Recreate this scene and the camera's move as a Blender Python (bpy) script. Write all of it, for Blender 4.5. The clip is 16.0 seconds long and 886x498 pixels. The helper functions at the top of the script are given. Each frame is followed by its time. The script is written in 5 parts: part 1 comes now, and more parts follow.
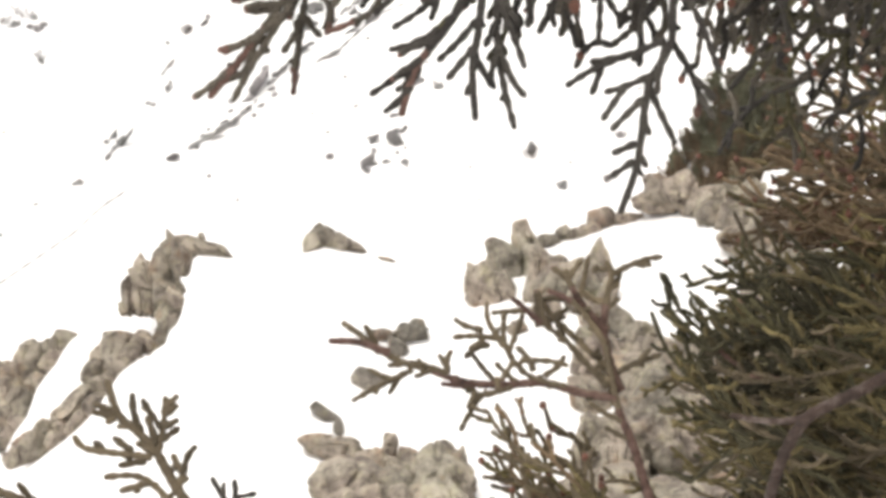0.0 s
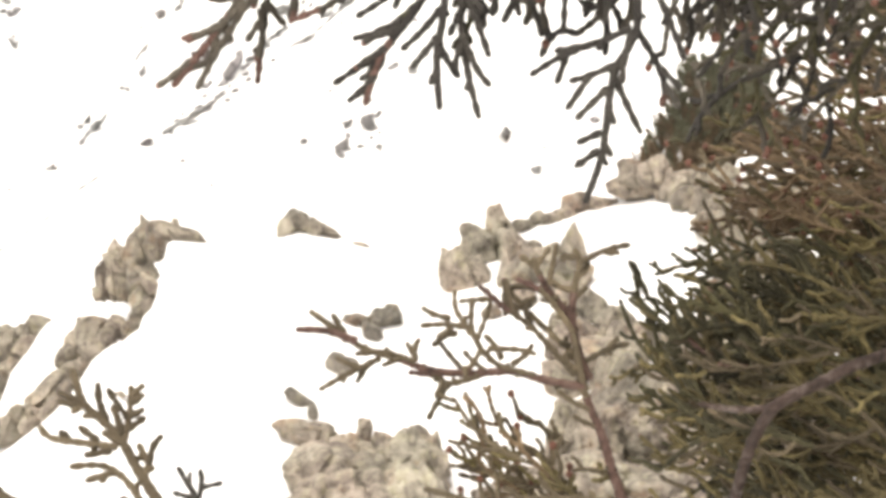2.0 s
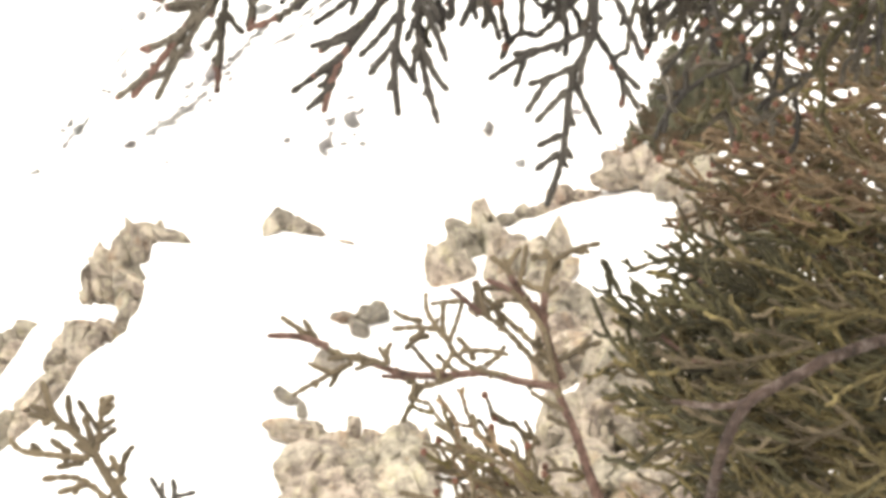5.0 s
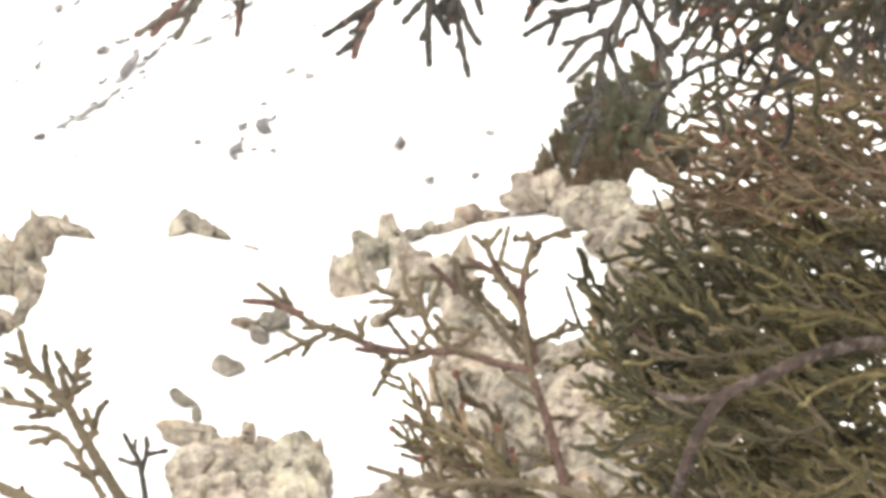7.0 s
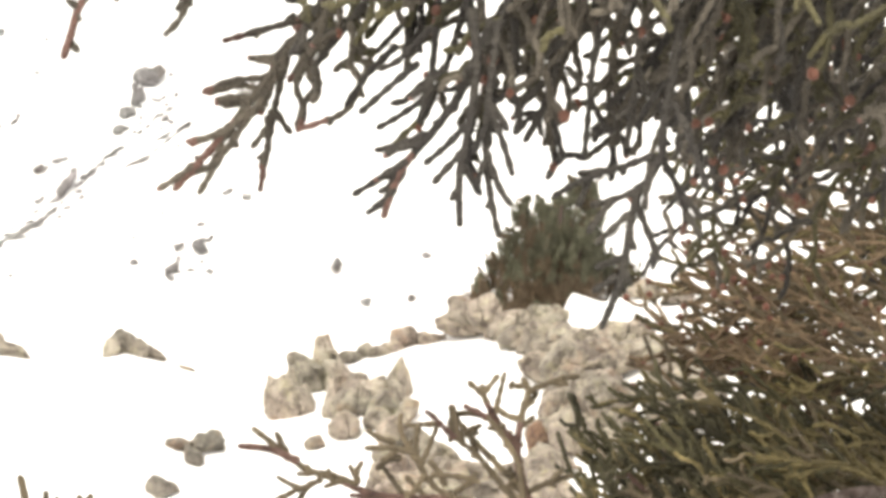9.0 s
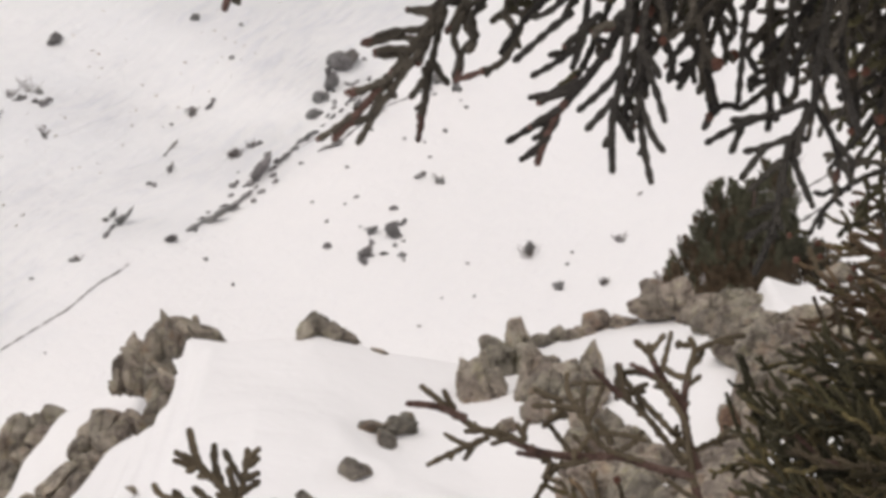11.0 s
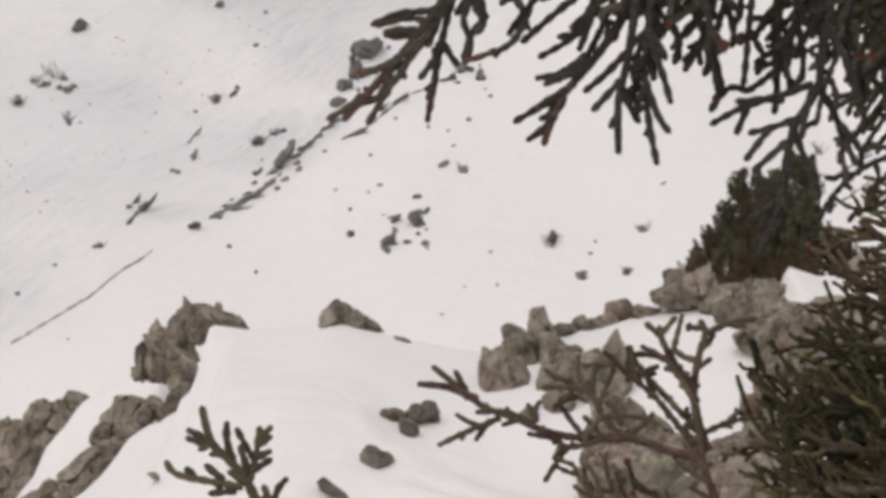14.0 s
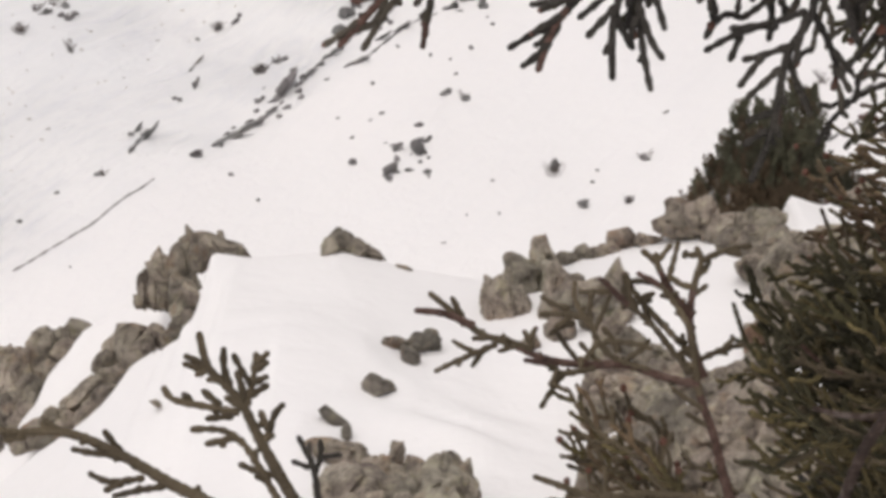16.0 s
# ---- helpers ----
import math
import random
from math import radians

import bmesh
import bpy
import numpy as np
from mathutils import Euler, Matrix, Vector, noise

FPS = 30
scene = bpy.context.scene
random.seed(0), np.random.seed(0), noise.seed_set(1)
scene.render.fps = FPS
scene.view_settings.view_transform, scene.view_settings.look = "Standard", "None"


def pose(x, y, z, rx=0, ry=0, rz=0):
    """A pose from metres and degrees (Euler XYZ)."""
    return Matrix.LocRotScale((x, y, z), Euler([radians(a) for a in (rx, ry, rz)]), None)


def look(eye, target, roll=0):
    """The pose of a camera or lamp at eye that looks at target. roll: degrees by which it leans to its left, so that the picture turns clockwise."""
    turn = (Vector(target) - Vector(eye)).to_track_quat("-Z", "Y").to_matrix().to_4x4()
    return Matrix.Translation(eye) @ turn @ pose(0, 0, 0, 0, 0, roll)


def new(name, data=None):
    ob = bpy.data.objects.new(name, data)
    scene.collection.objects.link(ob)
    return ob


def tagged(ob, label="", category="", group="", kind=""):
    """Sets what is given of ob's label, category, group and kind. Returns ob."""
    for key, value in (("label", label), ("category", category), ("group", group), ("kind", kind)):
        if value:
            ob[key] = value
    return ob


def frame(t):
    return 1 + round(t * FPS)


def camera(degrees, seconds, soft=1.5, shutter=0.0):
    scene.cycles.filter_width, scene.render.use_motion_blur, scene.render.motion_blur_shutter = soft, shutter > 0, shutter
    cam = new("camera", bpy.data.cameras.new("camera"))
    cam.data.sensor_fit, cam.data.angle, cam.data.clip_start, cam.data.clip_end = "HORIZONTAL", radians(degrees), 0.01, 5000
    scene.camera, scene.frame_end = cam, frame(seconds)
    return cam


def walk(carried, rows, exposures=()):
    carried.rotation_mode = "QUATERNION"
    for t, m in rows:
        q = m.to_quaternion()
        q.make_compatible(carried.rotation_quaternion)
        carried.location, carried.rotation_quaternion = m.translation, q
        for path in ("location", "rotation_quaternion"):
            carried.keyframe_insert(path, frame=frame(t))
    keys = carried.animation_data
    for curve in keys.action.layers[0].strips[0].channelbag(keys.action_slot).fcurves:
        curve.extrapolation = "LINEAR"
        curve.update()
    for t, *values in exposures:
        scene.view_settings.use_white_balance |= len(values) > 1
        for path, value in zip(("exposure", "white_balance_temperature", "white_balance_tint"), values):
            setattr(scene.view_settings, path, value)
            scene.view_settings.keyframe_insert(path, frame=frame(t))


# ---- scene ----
cam = camera(17.83, 16.0, soft=4.0)
walk(cam, [
    (0.0, pose(0.0276, -0.0055, 1.6111, 100.318, 3.252, 0.290)),
    (0.5, pose(0.0266, -0.0018, 1.6109, 99.832, 3.264, -0.136)),
    (1.0, pose(0.0260, -0.0023, 1.6108, 99.723, 3.130, -0.395)),
    (1.5, pose(0.0276, -0.0039, 1.6112, 99.841, 3.286, -0.313)),
    (2.0, pose(0.0300, -0.0027, 1.6126, 99.983, 3.369, -0.219)),
    (2.5, pose(0.0421, -0.0026, 1.6176, 99.466, 4.748, 0.096)),
    (3.0, pose(0.0367, -0.0018, 1.6161, 99.555, 4.680, 0.119)),
    (3.5, pose(0.0350, 0.0005, 1.6167, 99.605, 4.432, 0.098)),
    (4.0, pose(0.0397, -0.0034, 1.6172, 99.641, 4.379, 0.007)),
    (4.5, pose(0.0423, -0.0053, 1.6172, 99.767, 4.800, -0.121)),
    (4.7, pose(0.0397, -0.0041, 1.6163, 99.874, 4.762, -0.186)),
    (6.8, pose(0.0155, 0.0138, 1.6123, 99.872, 2.675, -1.963)),
    (7.0, pose(0.0088, 0.0110, 1.6048, 100.053, 1.548, -2.816)),
    (7.5, pose(-0.0007, 0.0261, 1.6054, 100.405, 0.494, -4.383)),
    (8.0, pose(-0.0146, 0.0169, 1.6141, 102.690, 1.060, -4.885)),
    (8.5, pose(-0.0129, 0.0141, 1.6156, 102.871, 1.246, -5.053)),
    (9.0, pose(-0.0121, 0.0110, 1.6135, 102.501, 1.269, -4.206)),
    (9.5, pose(-0.0094, 0.0058, 1.6105, 102.361, 0.541, -2.390)),
    (9.7, pose(-0.0058, 0.0048, 1.6044, 102.289, 0.192, -1.457)),
    (12.0, pose(-0.0034, 0.0073, 1.6031, 102.173, 0.102, -0.017)),
    (12.5, pose(-0.0053, -0.0067, 1.6008, 101.686, -1.333, 0.662)),
    (13.0, pose(-0.0043, -0.0113, 1.5990, 101.704, -1.105, 0.580)),
    (13.5, pose(-0.0007, -0.0016, 1.6000, 101.862, -0.311, 0.278)),
    (14.0, pose(0.0000, -0.0000, 1.6000, 102.001, 0.003, 0.001)),
    (14.5, pose(-0.0002, -0.0178, 1.5956, 101.984, -0.294, -0.095)),
    (15.0, pose(0.0002, -0.0079, 1.5975, 101.900, -0.345, -0.214)),
    (15.5, pose(-0.0001, -0.0002, 1.5981, 101.185, -0.412, 0.017)),
    (16.0, pose(0.0018, -0.0022, 1.5990, 100.548, -0.095, 0.023)),
], exposures=[
    (0.0, 1.27, 6900, 10), (2.5, 1.7, 7250, 10), (4.5, 1.95, 7350, 9), (7.0, 1.92, 6900, 8), (9.5, 1.65, 7200, 9),
    (9.7, 1.4, 7000, 11), (11.8, 0.17, 6800, 14), (12.1, 0.12, 6800, 14), (12.5, 0.01, 6800, 14), (13.0, 0.07, 6800, 14), (14.0, 0.1, 6800, 14), (14.5, 0.1, 6800, 14), (15.0, 0.17, 6800, 14), (16.0, 0.33, 6800, 14),
])

# ---- light: a bright overcast winter sky ----
world = bpy.data.worlds.new("overcast_sky")
scene.world = world
world.use_nodes = True
wn, wl = world.node_tree.nodes, world.node_tree.links
sky = wn.new("ShaderNodeTexSky")
sky.sky_type, sky.sun_disc = "NISHITA", False
sky.sun_elevation, sky.sun_rotation = radians(52), radians(-158)
sky.dust_density, sky.air_density = 3.0, 1.0
soften = wn.new("ShaderNodeHueSaturation")
soften.inputs["Saturation"].default_value = 0.12
wl.new(sky.outputs[0], soften.inputs["Color"])
wl.new(soften.outputs[0], wn["Background"].inputs[0])
wn["Background"].inputs[1].default_value = 0.116
sun = new("sun", bpy.data.lights.new("sun", "SUN"))
sun.data.energy, sun.data.angle, sun.data.color = 0.26, radians(75), (1.0, 0.97, 0.94)
sun.matrix_world = look((-10, -25, 34), (0, 0, 0))


# ---- materials ----
class Mat:
    """A short hand for building node materials."""

    def __init__(self, name):
        self.m = bpy.data.materials.new(name)
        self.m.use_nodes = True
        self.n, self.l = self.m.node_tree.nodes, self.m.node_tree.links
        self.bsdf = self.n["Principled BSDF"]
        self.where = self.n.new("ShaderNodeNewGeometry").outputs["Position"]

    def put(self, kind, **inputs):
        node = self.n.new("ShaderNode" + kind)
        for key, value in inputs.items():
            slot = node.inputs[1] if key == "Vector_001" else node.inputs[key.replace("_", " ")]
            if isinstance(value, bpy.types.NodeSocket):
                self.l.new(value, slot)
            else:
                slot.default_value = value
        return node

    def noise(self, scale, detail=4.0, rough=0.55, vector=None):
        return self.put("TexNoise", Vector=vector or self.where, Scale=scale, Detail=detail, Roughness=rough).outputs["Fac"]

    def steps(self, fac, *stops):
        ramp_node = self.n.new("ShaderNodeValToRGB")
        r = ramp_node.color_ramp
        while len(r.elements) < len(stops):
            r.elements.new(0.5)
        for e, (at, c) in zip(r.elements, stops):
            e.position, e.color = at, (*c, 1) if isinstance(c, tuple) else (c, c, c, 1)
        self.l.new(fac, ramp_node.inputs[0])
        return ramp_node.outputs[0]

    def mix(self, fac, a, b, blend="MIX"):
        node = self.n.new("ShaderNodeMix")
        node.data_type, node.blend_type = "RGBA", blend
        for slot, value in ((node.inputs[0], fac), (node.inputs[6], a), (node.inputs[7], b)):
            if isinstance(value, bpy.types.NodeSocket):
                self.l.new(value, slot)
            else:
                flat = value if isinstance(value, tuple) else (value, value, value)
                slot.default_value = value if slot == node.inputs[0] else (*flat, 1)
        return node.outputs[2]

    def done(self, color, rough, bump=None, strength=0.4, distance=0.01):
        for key, value in (("Base Color", color), ("Roughness", rough)):
            if isinstance(value, bpy.types.NodeSocket):
                self.l.new(value, self.bsdf.inputs[key])
            else:
                self.bsdf.inputs[key].default_value = (*value, 1) if isinstance(value, tuple) else value
        if bump is not None:
            b = self.put("Bump", Height=bump, Strength=strength, Distance=distance)
            self.l.new(b.outputs[0], self.bsdf.inputs["Normal"])
        return self.m


def snow_material():
    k = Mat("old_snow")
    crust = k.noise(0.9, 6, 0.6)
    # above the ledge lies wind-packed grey snow, below it and on the spur a smooth dusty cover
    axis = k.put("SeparateXYZ", Vector=k.where)
    over = k.put("Math", Value=axis.outputs["X"])
    over.operation = "MULTIPLY_ADD"
    over.inputs[1].default_value = -1.18
    k.l.new(axis.outputs["Y"], over.inputs[2])
    ragged = k.put("Math", Value=k.noise(0.25, 5, 0.6))
    ragged.operation = "MULTIPLY_ADD"
    ragged.inputs[1].default_value = 9.0
    k.l.new(over.outputs[0], ragged.inputs[2])
    packed = k.put("MapRange", Value=ragged.outputs[0], From_Min=109.8, From_Max=115.0).outputs[0]
    base = k.mix(packed, k.steps(k.noise(0.07, 4), (0.3, (0.828, 0.82, 0.823)), (0.7, (0.85, 0.837, 0.832))), k.steps(k.noise(0.12, 5), (0.3, (0.8, 0.805, 0.815)), (0.7, (0.86, 0.855, 0.85))))
    specks = k.steps(k.noise(2.2, 8, 0.75), (0.24, (0.45, 0.42, 0.39)), (0.33, (1.0, 1.0, 1.0)))
    base = k.mix(0.6, base, specks, "MULTIPLY")
    k.bsdf.inputs["Subsurface Weight"].default_value = 0.0
    turned = k.put("VectorRotate", Vector=k.where, Axis=(0.0, 0.0, 1.0), Angle=radians(-50))
    drawn = k.put("VectorMath", Vector=turned.outputs[0], Vector_001=(0.3, 1.9, 0.6))
    drawn.operation = "MULTIPLY"
    clods = k.noise(1.5, 6, 0.62, drawn.outputs[0])
    swept = k.mix(packed, 0.12, k.steps(k.noise(0.11, 3), (0.42, 0.35), (0.58, 1.0)))
    beyond = k.put("MapRange", Value=k.put("SeparateXYZ", Vector=k.where).outputs["Y"], From_Min=60.0, From_Max=72.0).outputs[0]
    crusted = k.mix(beyond, 0.0, k.mix(swept, 0.0, k.steps(clods, (0.46, 0.0), (0.64, 0.5))))
    base = k.mix(crusted, base, (0.66, 0.68, 0.73))
    clods = k.mix(beyond, (0.5, 0.5, 0.5), k.mix(swept, (0.5, 0.5, 0.5), clods))
    grain = k.mix(0.3, crust, k.noise(5.0, 4))
    grain = k.mix(beyond, k.mix(0.72, grain, k.noise(0.75, 3, 0.5)), grain)
    relief = k.mix(0.75, grain, clods)
    return k.done(base, 0.75, relief, 0.7, 1.0)


def rock_material(name, pale, mid, dark, crust_tone, scale=1.0, stain=1.0):
    k = Mat(name)
    shift = k.put("ObjectInfo").outputs["Random"]
    large = k.noise(1.3 * scale, 7, 0.62)
    fine = k.noise(5.5 * scale, 8, 0.7)
    base = k.steps(large, (0.36, mid), (0.60, pale))
    base = k.mix(k.steps(fine, (0.38, 0.65 * stain), (0.5, 0.0)), base, dark)
    lichen = k.steps(k.noise(4.2 * scale, 6, 0.7, k.put("VectorMath", Vector=k.where, Vector_001=(3.0, 11.0, 5.0)).outputs[0]), (0.52, 0.0), (0.6, 0.55 * stain))
    base = k.mix(lichen, base, crust_tone)
    base = k.mix(k.steps(k.noise(2.6 * scale, 6, 0.7), (0.36, 0.72 * stain), (0.52, 0.0)), base, dark)
    rust = k.steps(k.noise(1.9 * scale, 4, 0.6), (0.57, 0.0), (0.68, 0.5 * stain))
    base = k.mix(rust, base, (0.31, 0.2, 0.125))
    pits = k.steps(k.noise(21.0 * scale, 5, 0.7), (0.34, 0.4), (0.44, 0.0))
    base = k.mix(pits, base, dark)
    moss = k.steps(k.noise(2.3 * scale, 5, 0.65, k.put("VectorMath", Vector=k.where, Vector_001=(7.0, 3.0, 1.0)).outputs[0]), (0.6, 0.0), (0.72, 0.35 * stain))
    base = k.mix(moss, base, (0.3, 0.28, 0.12))
    edges = k.n.new("ShaderNodeTexVoronoi")
    edges.feature = "DISTANCE_TO_EDGE"
    edges.inputs["Scale"].default_value = 1.5 * scale
    bent = k.put("VectorMath", Vector=k.where, Vector_001=k.put("TexNoise", Vector=k.where, Scale=2.0 * scale, Detail=4.0).outputs["Color"])
    k.l.new(bent.outputs[0], edges.inputs["Vector"])
    crack = k.steps(edges.outputs["Distance"], (0.0, 0.45), (0.03, 0.0))
    base = k.mix(crack, base, dark)
    hue = k.noise(0.8 * scale, 3, 0.5, k.put("VectorMath", Vector=k.where, Vector_001=(13.0, 5.0, 9.0)).outputs[0])
    base = k.mix(1.0, base, k.steps(hue, (0.36, (1.03, 0.98, 0.95)), (0.64, (0.97, 1.0, 0.94))), "MULTIPLY")
    lift = k.put("MapRange", Value=shift, To_Min=0.75, To_Max=1.15).outputs[0]
    base = k.mix(1.0, base, k.put("CombineColor", Red=lift, Green=lift, Blue=lift).outputs[0], "MULTIPLY")
    groove = k.steps(edges.outputs["Distance"], (0.0, 0.0), (0.06, 1.0))
    relief = k.mix(0.12, k.mix(0.5, fine, large), groove)
    return k.done(base, 0.92, relief, 1.0, 0.22 / scale)


def leaf_material(name, light_tone, dark_tone, scale=260.0):
    k = Mat(name)
    grain = k.noise(scale, 3, 0.6)
    patch = k.noise(scale / 9, 3)
    base = k.mix(k.steps(patch, (0.35, 0.0), (0.65, 1.0)), dark_tone, light_tone)
    base = k.mix(k.steps(grain, (0.4, 0.55), (0.6, 0.0)), base, dark_tone)
    scales = k.put("TexVoronoi", Vector=k.where, Scale=scale * 3).outputs["Distance"]
    lift = k.put("MapRange", Value=k.n.new("ShaderNodeNewGeometry").outputs["Random Per Island"], To_Min=0.6, To_Max=1.4).outputs[0]
    base = k.mix(1.0, base, k.put("CombineColor", Red=lift, Green=lift, Blue=lift).outputs[0], "MULTIPLY")
    k.bsdf.inputs["Specular IOR Level"].default_value = 0.25
    return k.done(base, 0.7, scales, 0.9, 0.001)


def bark_material(name, deep, mid, pale):
    k = Mat(name)
    grain = k.noise(180, 6, 0.7)
    base = k.steps(grain, (0.34, deep), (0.5, mid), (0.68, pale))
    return k.done(base, 0.9, k.noise(420, 5, 0.7), 1.0, 0.002)


TWIG = bark_material("red_brown_twig_bark", (0.04, 0.023, 0.018), (0.118, 0.065, 0.051), (0.2, 0.138, 0.112))
SNOW = snow_material()
ROCK = rock_material("weathered_limestone", (0.4, 0.352, 0.302), (0.275, 0.236, 0.204), (0.105, 0.086, 0.075), (0.5, 0.455, 0.345))
# darker limestone copy: shade of stones sunk in the scoops, put into colour
SHADED_ROCK = rock_material("shaded_limestone", (0.25, 0.23, 0.2), (0.17, 0.155, 0.135), (0.06, 0.055, 0.05), (0.3, 0.28, 0.23))
IRON_ROCK = rock_material("iron_stained_limestone", (0.36, 0.225, 0.15), (0.25, 0.145, 0.095), (0.08, 0.05, 0.04), (0.42, 0.31, 0.22))
LICHEN_ROCK = rock_material("lichened_limestone", (0.44, 0.4, 0.31), (0.32, 0.28, 0.2), (0.1, 0.085, 0.06), (0.5, 0.46, 0.12))
FAR_ROCK = rock_material("dark_mountain_rock", (0.3, 0.292, 0.305), (0.24, 0.233, 0.245), (0.14, 0.136, 0.142), (0.34, 0.335, 0.34), 0.5, 0.3)
BARK = bark_material("flaking_bark", (0.024, 0.017, 0.014), (0.07, 0.043, 0.034), (0.19, 0.155, 0.138))
LEAF = leaf_material("juniper_scale_leaf", (0.212, 0.17, 0.076), (0.06, 0.048, 0.024))
# the juniper leaf again, with the shade of backlit sprays put into its colour
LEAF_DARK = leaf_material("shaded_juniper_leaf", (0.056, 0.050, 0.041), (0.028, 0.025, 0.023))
LEAF_GREEN = leaf_material("deep_green_juniper_leaf", (0.096, 0.086, 0.043), (0.038, 0.034, 0.02))
LEAF_BROWN = leaf_material("olive_brown_juniper_leaf", (0.16, 0.126, 0.08), (0.078, 0.061, 0.04))
LEAF_DRY = leaf_material("dry_juniper_leaf", (0.215, 0.15, 0.088), (0.108, 0.075, 0.048))
# half-shaded leaf copy: a lighter shade tone than LEAF_DARK, held in the colour
LEAF_SHADE = leaf_material("half_shaded_olive_juniper_leaf", (0.1, 0.086, 0.066), (0.05, 0.043, 0.035))
TIP = leaf_material("red_winter_tip", (0.16, 0.09, 0.072), (0.085, 0.05, 0.042))
CONE = leaf_material("red_brown_cone", (0.15, 0.066, 0.046), (0.08, 0.038, 0.028))
CROWN = leaf_material("far_juniper_leaf", (0.165, 0.162, 0.105), (0.068, 0.066, 0.047), 3.0)
CROWN_BROWN = leaf_material("far_brown_leaf", (0.17, 0.122, 0.078), (0.08, 0.06, 0.042), 3.0)


def mesh_from(name, verts, faces, materials, slots=None, smooth=True):
    me = bpy.data.meshes.new(name)
    me.from_pydata(verts, [], faces)
    for m in materials:
        me.materials.append(m)
    if slots is not None:
        me.polygons.foreach_set("material_index", slots)
    if smooth:
        me.polygons.foreach_set("use_smooth", [True] * len(me.polygons))
    me.update()
    return me


# ---- the lie of the land ----
CREST_X = [-14.21, -12.04, -9.87, -8.77, -8.11, -7.34, -7.01, -6.62, -6.49, -6.3, -5.89, -5.44, -5.1, -4.89, -4.85, -4.83, -4.8, -4.68, -4.37, -3.92, -3.23, -2.1, -0.67, 0.75, 1.66, 2.46, 3.6, 4.74, 5.77, 6.8, 6.95, 7.27, 7.61, 8.19, 8.87, 10.48, 13.92, 17.37]
CREST_Z = [4.35, 5.34, 6.56, 7.22, 7.88, 8.42, 8.67, 8.95, 9.29, 9.63, 9.9, 10.01, 10.32, 10.6, 10.95, 11.35, 11.78, 11.94, 11.91, 11.84, 11.89, 11.98, 11.62, 11.38, 11.59, 11.75, 12.02, 12.35, 12.56, 12.67, 13.16, 13.05, 12.93, 13.07, 13.12, 13.4, 13.51, 13.63]


RIDGE_X = [-14.34, -11.38, -9.58, -9.12, -8.83, -8.72, -8.66, -8.44, -8.13, -7.99, -7.77, -7.27, -6.78, -6.26, -5.98, -5.83, -5.42]
RIDGE_Z = [5.79, 7.6, 8.4, 9.26, 9.59, 9.81, 10.16, 10.4, 10.73, 11.03, 11.23, 11.43, 11.65, 11.9, 11.95, 10.55, 1.65]


# hollows that the wind has scoured round the stones: x, y, width, depth
SCOOPS = [(-0.5, 50.4, 0.8, 0.07), (-1.14, 47.9, 0.55, 0.06), (-1.7, 46.6, 0.6, 0.07), (1.1, 53.0, 0.7, 0.08), (-0.9, 44.8, 1.2, 0.12), (-5.0, 48.5, 0.3, 0.04)]


def ramp(v, a, b):
    s = np.clip((v - a) / (b - a), 0.0, 1.0)
    return s * s * (3.0 - 2.0 * s)


def crest(x, soft):
    """Height of the near spur's snow crest, 56 m out, softened by wind."""
    return sum(np.interp(x + o * soft, CREST_X, CREST_Z) for o in (-1.0, -0.35, 0.35, 1.0)) / 4.0


def waves(x, y, size, seed):
    """A gentle, never repeating swell of about one unit."""
    a = x / size + seed
    b = y / size - 1.7 * seed
    return (np.sin(1.3 * a + 0.7 * b) + np.sin(2.1 * b - 0.9 * a + 1.0) * 0.6 + np.sin(3.7 * a + 2.9 * b + 2.0) * 0.3
            + np.sin(5.3 * b - 4.1 * a + 0.5) * 0.17 + np.sin(9.1 * a + 1.3 * b) * 0.08 + np.sin(8.3 * b + 5.1 * a) * 0.07)


